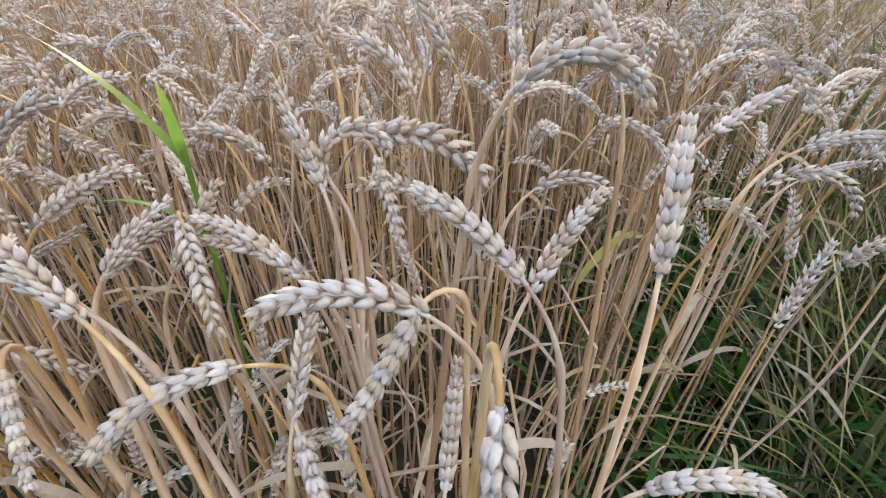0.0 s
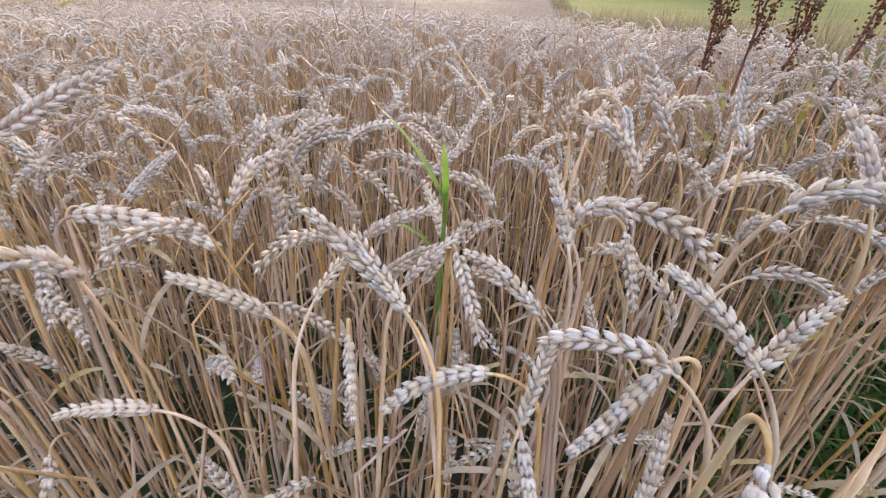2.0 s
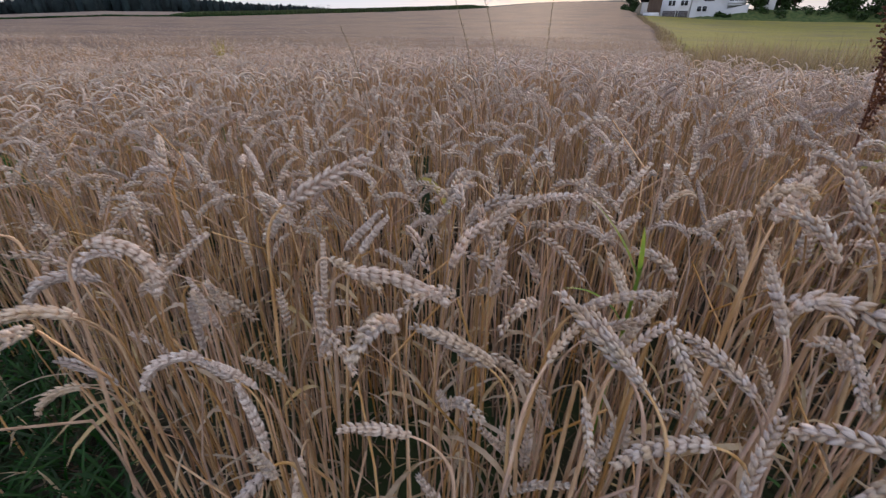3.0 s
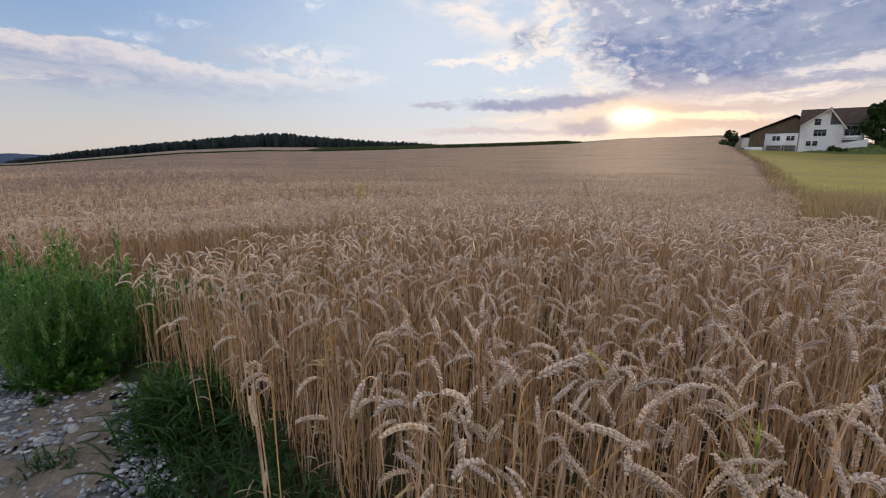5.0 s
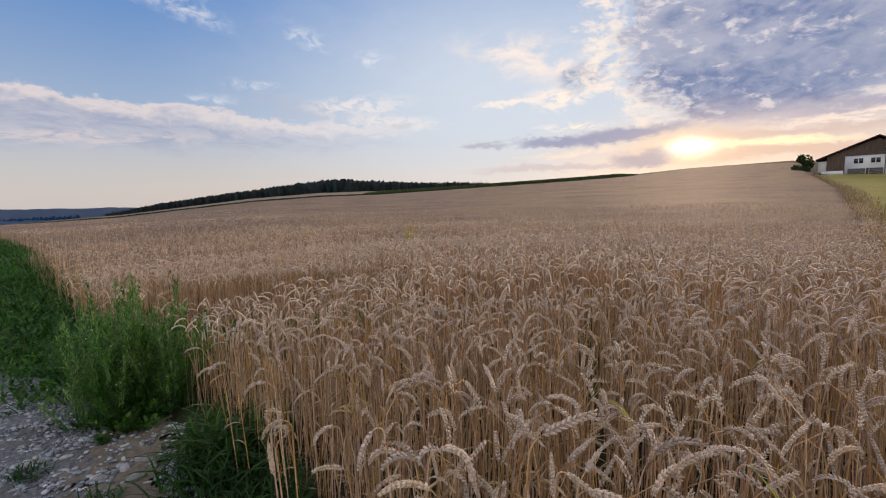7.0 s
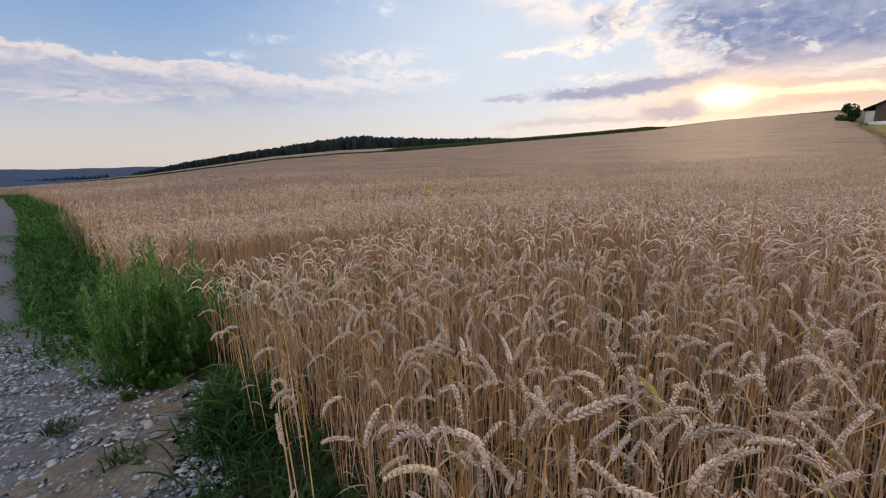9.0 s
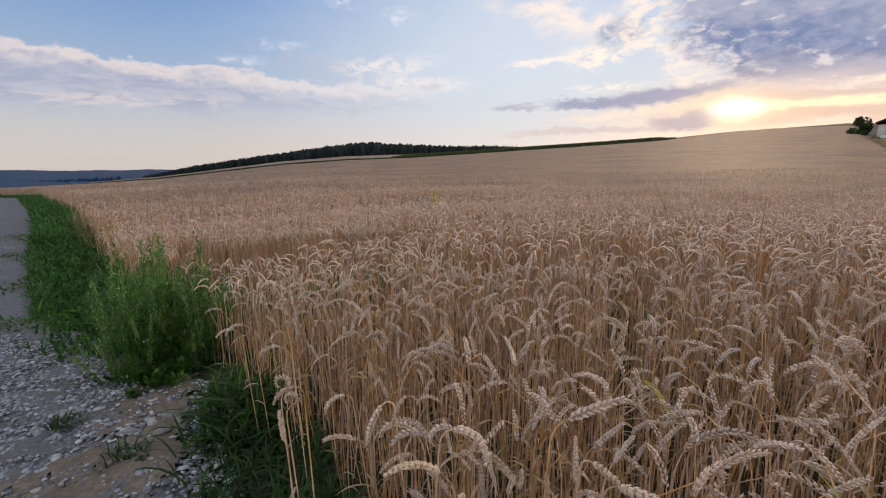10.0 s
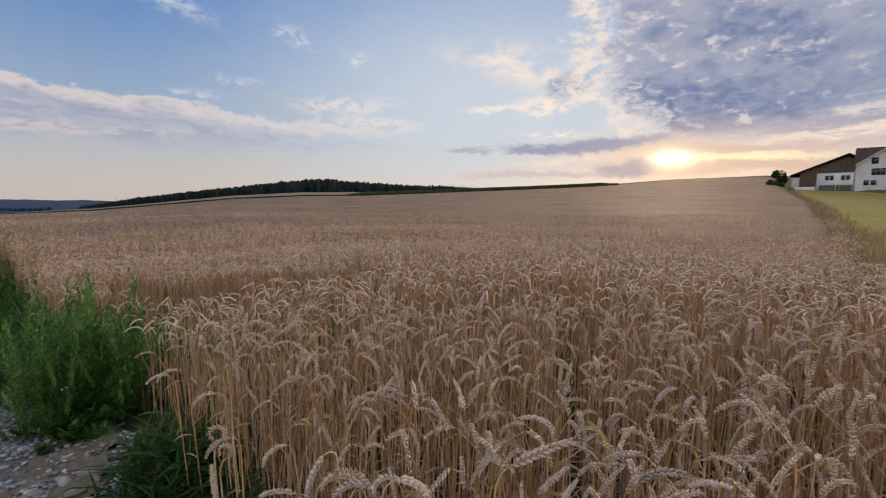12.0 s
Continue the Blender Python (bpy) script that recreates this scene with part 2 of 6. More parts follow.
def material(name, colours, rough=0.8, scale=8.0, detail=5.0, bump=0.0, bump_scale=60.0, vary=0.0, island=False, sheen=0.0,
             second=None, second_scale=0.7, through_light=0.0, stretch=(1, 1, 1)):
    """A dull natural surface: two or three colours over noise, a second coarser layer of stains, fine relief, and a little variation from piece to piece."""
    mat = bpy.data.materials.new(name)
    mat.use_nodes = True
    tree = mat.node_tree
    m = Maths(tree)
    shader = tree.nodes["Principled BSDF"]
    place = tree.nodes.new("ShaderNodeNewGeometry")
    spot = place.outputs["Position"]
    mapping = tree.nodes.new("ShaderNodeMapping")
    mapping.inputs["Scale"].default_value = stretch
    tree.links.new(spot, mapping.inputs["Vector"])
    spot = mapping.outputs[0]
    ramp = tree.nodes.new("ShaderNodeValToRGB")
    steps = ramp.color_ramp.elements
    while len(steps) < len(colours):
        steps.new(0.5)
    for i, colour in enumerate(colours):
        steps[i].position, steps[i].color = 0.28 + 0.44 * i / max(1, len(colours) - 1), (*colour, 1)
    grain = m.noise(spot, scale, detail, 0.6)
    tree.links.new(grain, ramp.inputs[0])
    colour = ramp.outputs[0]
    if second:
        colour = m.mix(m.step(m.noise(spot, second_scale, 4.0, 0.6), 0.42, 0.66), colour, second)
    if vary:
        if island:
            chance = place.outputs["Random Per Island"]
        else:
            chance = tree.nodes.new("ShaderNodeObjectInfo").outputs["Random"]
        hsv = tree.nodes.new("ShaderNodeHueSaturation")
        tree.links.new(colour, hsv.inputs["Color"])
        tree.links.new(m.do("ADD", m.do("MULTIPLY", chance, 2 * vary), 1 - vary), hsv.inputs["Value"])
        other = m.do("FRACT", m.do("MULTIPLY", chance, 7.31))
        tree.links.new(m.do("ADD", m.do("MULTIPLY", other, 0.5), 0.75), hsv.inputs["Saturation"])
        tree.links.new(m.do("ADD", m.do("MULTIPLY", other, 0.02), 0.49), hsv.inputs["Hue"])
        colour = hsv.outputs[0]
    tree.links.new(colour, shader.inputs["Base Color"])
    shader.inputs["Roughness"].default_value = rough
    shader.inputs["Specular IOR Level"].default_value = 0.25
    if sheen:
        shader.inputs["Sheen Weight"].default_value = sheen
    if bump:
        relief = tree.nodes.new("ShaderNodeBump")
        relief.inputs["Strength"].default_value, relief.inputs["Distance"].default_value = bump, 0.01
        tree.links.new(m.noise(spot, bump_scale, 5.0, 0.6), relief.inputs["Height"])
        tree.links.new(relief.outputs[0], shader.inputs["Normal"])
    if through_light:
        thin = tree.nodes.new("ShaderNodeBsdfTranslucent")
        tree.links.new(colour, thin.inputs["Color"])
        both = tree.nodes.new("ShaderNodeMixShader")
        both.inputs[0].default_value = through_light
        tree.links.new(shader.outputs[0], both.inputs[1])
        tree.links.new(thin.outputs[0], both.inputs[2])
        tree.links.new(both.outputs[0], tree.nodes["Material Output"].inputs["Surface"])
    return mat


EAR = [(0.49, 0.355, 0.25), (0.70, 0.56, 0.45), (0.82, 0.725, 0.635)]
STRAW = [(0.52, 0.318, 0.18), (0.72, 0.50, 0.315), (0.84, 0.655, 0.46)]
EARS = [(0.59, 0.455, 0.345), (0.78, 0.665, 0.555), (0.87, 0.805, 0.73)]
M_EAR = material("wheat_ear", EAR, 0.75, 90.0, vary=0.18, bump=0.25, bump_scale=900.0, sheen=0.15, through_light=0.2)
M_EAR_NEAR = material("wheat_spikelet", EAR, 0.75, 90.0, vary=0.10, bump=0.25, bump_scale=900.0, sheen=0.15, through_light=0.2)
M_EARS = material("wheat_ears", EARS, 0.75, 60.0, vary=0.20, island=True, sheen=0.15, second=(0.72, 0.58, 0.47), second_scale=2.2, through_light=0.33)
M_STALK = material("straw_stalk", STRAW, 0.6, 40.0, vary=0.2, stretch=(3, 3, 0.4), second=(0.50, 0.30, 0.155), second_scale=9.0, through_light=0.15)
M_STALKS = material("straw_stalks", STRAW, 0.6, 40.0, vary=0.3, island=True, stretch=(3, 3, 0.4), second=(0.50, 0.30, 0.15), second_scale=5.0, through_light=0.2)
M_LEAF = material("dry_leaf", [(0.34, 0.23, 0.12), (0.50, 0.38, 0.24), (0.60, 0.50, 0.36)], 0.8, 50.0, vary=0.25, island=True, through_light=0.3)
# wheat tan mixed with dark tones that paint the shaded gaps between ears
M_CANOPY = material("ripe_field_shaded", [(0.08, 0.050, 0.031), (0.225, 0.150, 0.093), (0.415, 0.29, 0.185)], 0.9, 7.0, 10.0, bump=1.0, bump_scale=12.0,
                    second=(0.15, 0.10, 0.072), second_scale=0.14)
# soil and turf, coloured extra dark to deepen the shade between stalks
M_GROUND = material("shaded_field_ground", [(0.016, 0.014, 0.010), (0.032, 0.027, 0.017), (0.055, 0.046, 0.030)], 0.95, 14.0, 8.0, bump=0.8, bump_scale=40.0,
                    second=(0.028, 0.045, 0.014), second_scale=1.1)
M_GRAVEL = material("gravel", [(0.055, 0.060, 0.070), (0.13, 0.14, 0.16), (0.25, 0.26, 0.28)], 0.95, 55.0, 8.0, bump=1.0, bump_scale=70.0,
                    second=(0.13, 0.125, 0.12), second_scale=1.3)
M_SOIL = material("bare_soil", [(0.09, 0.077, 0.062), (0.165, 0.14, 0.115), (0.25, 0.215, 0.175)], 0.95, 26.0, 8.0, bump=0.9, bump_scale=60.0,
                  second=(0.13, 0.11, 0.085), second_scale=3.0)
M_STONE = material("pale_stone", [(0.18, 0.18, 0.19), (0.29, 0.29, 0.30), (0.42, 0.415, 0.41)], 0.9, 30.0, 5.0, vary=0.35, bump=0.4, bump_scale=200.0)
M_PEBBLE = material("pebbles", [(0.095, 0.11, 0.135), (0.225, 0.25, 0.285), (0.42, 0.44, 0.46)], 0.9, 20.0, 4.0, vary=0.5, island=True)
M_MEADOW = material("mown_meadow", [(0.145, 0.135, 0.018), (0.24, 0.213, 0.032), (0.34, 0.285, 0.060)], 0.9, 3.0, 9.0, bump=0.8, bump_scale=12.0,
                    second=(0.19, 0.16, 0.05), second_scale=0.16)
M_BANK = material("rough_bank", [(0.03, 0.055, 0.015), (0.07, 0.10, 0.03), (0.13, 0.13, 0.05)], 0.95, 1.2, 8.0, bump=1.0, bump_scale=5.0)
M_GRASS = material("green_grass", [(0.010, 0.034, 0.008), (0.022, 0.064, 0.014), (0.050, 0.108, 0.026)], 0.6, 12.0, vary=0.3, island=True, through_light=0.3)
M_WEED = material("weed_leaves", [(0.018, 0.070, 0.012), (0.047, 0.145, 0.026), (0.10, 0.235, 0.048)], 0.6, 10.0, vary=0.35, island=True, through_light=0.3,
                  second=(0.13, 0.25, 0.06), second_scale=3.0)
M_BRIGHT = material("bright_green_blade", [(0.09, 0.19, 0.03), (0.24, 0.36, 0.05), (0.44, 0.44, 0.10)], 0.5, 16.0, through_light=0.4)
M_YELLOW = material("yellowing_leaf", [(0.32, 0.26, 0.05), (0.45, 0.38, 0.10), (0.50, 0.44, 0.20)], 0.6, 30.0, through_light=0.35)
M_DOCK = material("dock_seed", [(0.065, 0.026, 0.014), (0.15, 0.058, 0.028), (0.25, 0.115, 0.05)], 0.8, 60.0, vary=0.3, island=True)
M_TAN = material("tall_dry_grass", [(0.21, 0.155, 0.08), (0.35, 0.265, 0.145), (0.49, 0.39, 0.235)], 0.8, 10.0, vary=0.3, island=True, through_light=0.2)
M_CORN = material("maize", [(0.035, 0.052, 0.018), (0.068, 0.095, 0.034), (0.11, 0.135, 0.058)], 0.7, 0.8, vary=0.35, island=True)
# dark foliage with the bluish tint of aerial haze mixed into its colour
M_WOOD = material("hazed_wood_foliage", [(0.009, 0.014, 0.017), (0.015, 0.024, 0.026), (0.024, 0.036, 0.034)], 0.9, 0.4, 6.0, vary=0.4, island=True)
M_TREE = material("tree_foliage", [(0.016, 0.036, 0.010), (0.035, 0.065, 0.018), (0.065, 0.10, 0.03)], 0.8, 1.0, 6.0, vary=0.4, island=True)
M_BARK = material("bark", [(0.05, 0.035, 0.025), (0.10, 0.075, 0.05)], 0.95, 6.0, bump=0.8, bump_scale=20.0)
# distance haze is painted into this foliage as a deep blue
M_HILL = material("far_hill_haze_blue", [(0.003, 0.026, 0.070), (0.006, 0.037, 0.095), (0.010, 0.050, 0.118)], 1.0, 0.012, 8.0, bump=0.6, bump_scale=0.05)
M_WALL = material("white_render", [(0.66, 0.67, 0.70), (0.76, 0.77, 0.79)], 0.9, 0.6, 6.0, second=(0.62, 0.62, 0.63), second_scale=0.3)
M_TILE = material("roof_tiles", [(0.036, 0.026, 0.025), (0.068, 0.046, 0.042), (0.105, 0.070, 0.058)], 0.8, 1.5, 8.0, bump=0.6, bump_scale=6.0)
M_BARN = material("weathered_boards", [(0.095, 0.066, 0.048), (0.16, 0.115, 0.085), (0.23, 0.17, 0.13)], 0.9, 1.2, 6.0, stretch=(5, 5, 0.5), bump=0.4, bump_scale=8.0)
M_FRAME = material("dark_frame", [(0.05, 0.05, 0.055), (0.09, 0.09, 0.095)], 0.5, 3.0)
M_DOOR = material("garage_door", [(0.10, 0.095, 0.10), (0.16, 0.15, 0.155)], 0.5, 2.0)
M_TRIM = material("pale_trim", [(0.55, 0.52, 0.48), (0.70, 0.67, 0.62)], 0.7, 2.0)
M_GLASS = bpy.data.materials.new("window_glass")
M_GLASS.use_nodes = True
_g = M_GLASS.node_tree.nodes["Principled BSDF"]
_g.inputs["Base Color"].default_value, _g.inputs["Roughness"].default_value = (0.02, 0.025, 0.03, 1), 0.05
_g.inputs["Specular IOR Level"].default_value = 0.8

# ---------------------------------------------------------------- the lie of the land


def land(x, y):
    """Height of the ground: a gentle cross slope at the field's corner, rising to the north-west, falling to the south-west, level far off."""
    x, y = np.asarray(x, float), np.asarray(y, float)
    d = np.hypot(x, y) + 1e-6
    turn = np.degrees(np.arctan2(x, y))
    grade = np.interp(turn, (-180, -130, -90, -45, -33, -20, -12, -4.6, 8.7, 26.5, 33, 42, 46, 52, 60, 75, 90, 130, 180),
                      (-0.02, -0.04, -0.04, -0.030, -0.013, 0.018, 0.030, 0.035, 0.050, 0.066, 0.075, 0.0795, 0.071, 0.065, 0.060, 0.052, 0.040, 0.01, -0.02))
    reach = np.minimum(d, 410.0)
    far = grade / 0.833 * reach * reach / (reach + 80.0)
    near = 0.08 * (np.minimum(x, 0.55) + 0.85 * np.clip(x - 0.55, 0, 0.9) + 1.46) * np.exp(-((d / 10.0) ** 2))
    swell = 0.05 * np.sin(x * 0.31 + 1.0) * np.sin(y * 0.23) * np.clip((d - 5) / 15.0, 0, 1)
    valley = 11.0 * np.clip((-28.0 - turn) / 8.0, 0, 1) * np.clip((140.0 + turn) / 30.0, 0, 1) * np.clip((d - 415.0) / 190.0, 0, 1)
    rise = 0.012 * np.clip(d - 255.0, 0, 160.0) * np.clip((60.0 + turn) / 8.0, 0, 1) * np.clip((2.0 - turn) / 8.0, 0, 1)
    return far + near + swell - valley + rise


def inside(poly, x, y):
    """Which of the points lie in the polygon."""
    x, y = np.asarray(x, float), np.asarray(y, float)
    found = np.zeros(x.shape, bool)
    for (x0, y0), (x1, y1) in zip(poly, poly[1:] + poly[:1]):
        cross = ((y0 > y) != (y1 > y)) & (x < (x1 - x0) * (y - y0) / ((y1 - y0) or 1e-9) + x0)
        found ^= cross
    return found


# corners of the wheat field, the meadow and the gravel track, in plan
FIELD = [(0.05, 0.51), (0.20, 0.32), (0.60, 0.19), (0.85, 0.17), (1.15, 0.20), (1.7, 0.28), (2.4, 0.48), (3.4, 1.08), (4.6, 2.3), (4.95, 3.1), (4.4, 3.7), (8.9, 7.6), (17.0, 15.0), (48.0, 46.0), (93.0, 96.5), (200.0, 215.0), (225.0, 310.0), (120.0, 260.0), (0.0, 250.0),
         (-120.0, 215.0), (-190.0, 192.0), (-150.0, 130.0), (-60.0, 50.0), (-40.0, 36.0), (-28.0, 30.0), (-13.3, 15.2), (-7.9, 9.6), (-3.55, 4.6), (-1.8, 3.1), (-1.22, 2.3), (-0.76, 1.78), (-0.37, 1.38), (-0.06, 0.94)]
MEADOW = [(4.6, 3.55), (5.1, 3.1), (4.8, 2.2), (4.2, 1.4), (5.0, 0.0), (8.0, -1.5), (60.0, -12.0), (230.0, -20.0), (260.0, 140.0), (140.0, 130.0), (93.5, 96.0), (48.0, 45.6), (17.0, 14.7), (9.1, 7.3)]
TRACK_RIGHT = [(-3.5, -14.0), (-0.72, -0.4), (-0.70, 0.7), (-0.86, 1.35), (-1.10, 1.65), (-1.32, 2.2), (-1.62, 2.6), (-2.1, 2.75), (-2.9, 3.35), (-3.35, 3.55), (-3.85, 3.9),
               (-5.1, 5.2), (-6.9, 7.1), (-8.7, 9.2), (-13.6, 14.4), (-26.5, 27.3), (-36.0, 33.5), (-55.0, 45.0)]
TRACK_LEFT = [(-7.0, -15.0), (-4.8, -1.0), (-5.0, 0.2), (-5.3, 1.2), (-5.6, 1.7), (-5.8, 2.2), (-6.1, 2.7), (-6.4, 3.1), (-6.7, 3.5), (-7.0, 3.9), (-7.4, 4.4),
              (-8.6, 5.5), (-9.8, 6.8), (-11.2, 8.2), (-15.0, 12.0), (-27.0, 22.5), (-37.0, 28.5), (-55.0, 38.5)]


NOTCH = [(-1.75, 3.05), (-1.25, 2.95), (-0.6, 3.45), (0.3, 4.1), (-0.1, 4.35), (-1.0, 4.25), (-1.9, 4.2), (-3.0, 4.5)]


def in_crop(x, y):
    """Where wheat grows: the field but for a weedy notch behind its corner."""
    return inside(FIELD, x, y) & ~inside(NOTCH, x, y)


def from_edge(x, y):
    """Distance of points from the border of the crop."""
    best = np.full(np.shape(x), 1e9)
    for poly in (FIELD, NOTCH):
        for (x0, y0), (x1, y1) in zip(poly, poly[1:] + poly[:1]):
            ex, ey = x1 - x0, y1 - y0
            t = np.clip(((x - x0) * ex + (y - y0) * ey) / (ex * ex + ey * ey + 1e-9), 0, 1)
            best = np.minimum(best, np.hypot(x - x0 - t * ex, y - y0 - t * ey))
    return best


def mesh_of(name, verts, faces, mat, smooth=False):
    """A mesh from arrays of places and of triangles or quads."""
    verts, faces = np.asarray(verts, np.float32).reshape(-1, 3), np.asarray(faces, np.int32)
    mesh = bpy.data.meshes.new(name)
    count, side = faces.shape
    mesh.vertices.add(len(verts))
    mesh.vertices.foreach_set("co", verts.ravel())
    mesh.loops.add(count * side)
    mesh.loops.foreach_set("vertex_index", faces.ravel())
    mesh.polygons.add(count)
    mesh.polygons.foreach_set("loop_start", np.arange(0, count * side, side, dtype=np.int32))
    mesh.polygons.foreach_set("loop_total", np.full(count, side, dtype=np.int32))
    if smooth:
        mesh.polygons.foreach_set("use_smooth", np.ones(count, bool))
    mesh.update(calc_edges=True)
    mesh.materials.append(mat)
    return mesh


def part(name, shape, mat, parent=None, label="", smooth=False):
    """Links a bmesh, a mesh or (places, faces) as one mesh object under a thing or a part."""
    if isinstance(shape, tuple):
        mesh = mesh_of(name, *shape, mat, smooth)
    elif isinstance(shape, bmesh.types.BMesh):
        mesh = bpy.data.meshes.new(name)
        shape.to_mesh(mesh)
        shape.free()
        mesh.materials.append(mat)
    else:
        mesh = shape
    ob = new(name, mesh)
    if parent:
        ob.parent = parent
    return tagged(ob, label)


def rings(radii, turns, keep=None, lift=0.0, offset=None):
    """A sheet of quads over the land on circles about the origin, with only the faces that keep() accepts."""
    a = np.asarray(turns)
    r = np.asarray(radii)
    x, y = np.outer(r, np.sin(a)), np.outer(r, np.cos(a))
    z = land(x, y) + lift
    if offset is not None:
        z = z + offset(x, y)
    n, m = x.shape
    index = np.arange(n * m).reshape(n, m)
    quads = np.stack([index[:-1, :-1], index[:-1, 1:], index[1:, 1:], index[1:, :-1]], -1).reshape(-1, 4)[:, ::-1]
    verts = np.stack([x, y, z], -1).reshape(-1, 3)
    if keep is not None:
        mid = verts[quads].mean(1)
        quads = quads[keep(mid[:, 0], mid[:, 1])]
        used, back_to = np.unique(quads, return_inverse=True)
        verts, quads = verts[used], back_to.reshape(quads.shape)
    return verts, quads


def lumps(x, y, size, seed):
    """Cheap smooth noise of about unit height, for uneven surfaces."""
    g = np.random.default_rng(seed)
    total = 0
    for i in range(5):
        a, p = g.uniform(0, 6.28, 2)
        w = 6.28 / size * (1.6**i)
        total = total + np.sin(w * (x * np.cos(a) + y * np.sin(a)) + p + np.sin(w * 0.6 * (x * np.sin(a) - y * np.cos(a)))) / (1.4**i)
    return total / 2.4


every = np.linspace(-math.pi, math.pi, 361)
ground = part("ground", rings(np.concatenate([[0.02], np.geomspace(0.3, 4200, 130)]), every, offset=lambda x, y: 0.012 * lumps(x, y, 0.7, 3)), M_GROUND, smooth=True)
tagged(ground, "uneven soil and turf reaching the horizon, darkened for shade under the crops", "ground", kind="structure")


def ribbon(left, right, long, wide, lift, ragged=0.05):
    """A strip of ground between two lines, with a slightly ragged edge."""
    left, right = np.array(left), np.array(right)
    at = np.arange(len(left))
    q = np.interp(np.linspace(0, 1, long), np.linspace(0, 1, len(left)), at)
    a = np.stack([np.interp(q, at, left[:, k]) for k in (0, 1)], 1)
    b = np.stack([np.interp(q, at, right[:, k]) for k in (0, 1)], 1)
    b[:, 0] += ragged * lumps(b[:, 0], b[:, 1], 0.35, 5)
    w = np.linspace(0, 1, wide) ** 0.6
    x = a[:, None, 0] + (b[:, None, 0] - a[:, None, 0]) * w
    y = a[:, None, 1] + (b[:, None, 1] - a[:, None, 1]) * w
    z = land(x, y) + lift + 0.012 * lumps(x, y, 0.7, 3) + 0.008 * lumps(x, y, 0.3, 8) - 0.03 * np.clip((w - 0.97) / 0.03, 0, 1)
    i = np.arange(long * wide).reshape(long, wide)
    return np.stack([x, y, z], -1), np.stack([i[:-1, :-1], i[:-1, 1:], i[1:, 1:], i[1:, :-1]], -1).reshape(-1, 4)[:, ::-1]


track = part("track", ribbon(TRACK_LEFT, TRACK_RIGHT, 700, 60, 0.026), M_GRAVEL, smooth=True)
tagged(track, "pale grey gravel farm track beside the wheat", "track", kind="structure")
SOIL = [(-1.05, 0.6), (-0.95, 1.25), (-1.2, 1.85), (-1.42, 2.4), (-1.75, 2.35), (-1.55, 1.75), (-1.62, 1.35), (-1.45, 0.8)]
soil = part("soil", rings(np.geomspace(0.9, 5, 90), np.linspace(-1.2, -0.2, 140), lambda x, y: inside(SOIL, x + 0.08 * lumps(x, y, 0.4, 6), y + 0.05 * lumps(x, y, 0.3, 7)), 0.034, lambda x, y: 0.012 * lumps(x, y, 0.7, 3) + 0.012 * lumps(x, y, 0.2, 9)), M_SOIL, smooth=True)
tagged(soil, "strip of bare brown soil between gravel and wheat", "soil", kind="structure")
meadow = part("meadow", rings(np.geomspace(4, 260, 140), np.linspace(0.6, 1.8, 360), lambda x, y: inside(MEADOW, x, y), 0.12, lambda x, y: 0.03 * lumps(x, y, 1.5, 4)), M_MEADOW, smooth=True)
tagged(meadow, "yellow-green mown meadow rising to the farmhouse", "meadow", kind="structure")


def crop_top(x, y):
    d = np.hypot(x, y)
    return 0.05 * lumps(x, y, 0.45, 11) * np.exp(-d / 25.0) + 0.04 * lumps(x, y, 3.0, 12) * np.exp(-d / 60.0) + 0.035 * lumps(x, y, 14.0, 13) * np.clip(d / 20.0, 0, 1)


def crop_height(d):
    return np.interp(d, (0, 4.9, 7, 12, 35, 400), (0.22, 0.24, 0.30, 0.42, 0.53, 0.58))


def crop_rise(x, y):
    """Height of the crop's closed top: full inside, sloping to the soil at the margins."""
    d = np.hypot(x, y)
    t = np.clip(from_edge(x, y) / (0.45 + 0.012 * d), 0, 1)
    return (crop_height(d) + crop_top(x, y)) * t * t * (3 - 2 * t) - 0.02


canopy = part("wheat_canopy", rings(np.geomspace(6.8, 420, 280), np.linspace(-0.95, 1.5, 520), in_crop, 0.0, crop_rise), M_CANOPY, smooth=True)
tagged(canopy, "ripe wheat field stretching to the woods, shade between the ears painted dark", "wheat field", kind="stuff")
M_STUBBLE = material("pale_stubble", [(0.17, 0.12, 0.085), (0.25, 0.185, 0.135), (0.32, 0.245, 0.18)], 0.95, 0.3, 7.0, bump=0.6, bump_scale=3.0)
BEYOND = [(-194.0, 200.0), (-122.0, 221.0), (-60.0, 240.0), (0.0, 256.0), (20.0, 262.0), (30.0, 400.0), (-120.0, 395.0), (-230.0, 345.0), (-330.0, 250.0)]
beyond = part("far_field", rings(np.geomspace(215, 430, 40), np.linspace(-0.98, 0.1, 140), lambda x, y: inside(BEYOND, x, y), 0.35), M_STUBBLE, smooth=True)
tagged(beyond, "pale stubble field in front of the woods", "field", kind="structure")

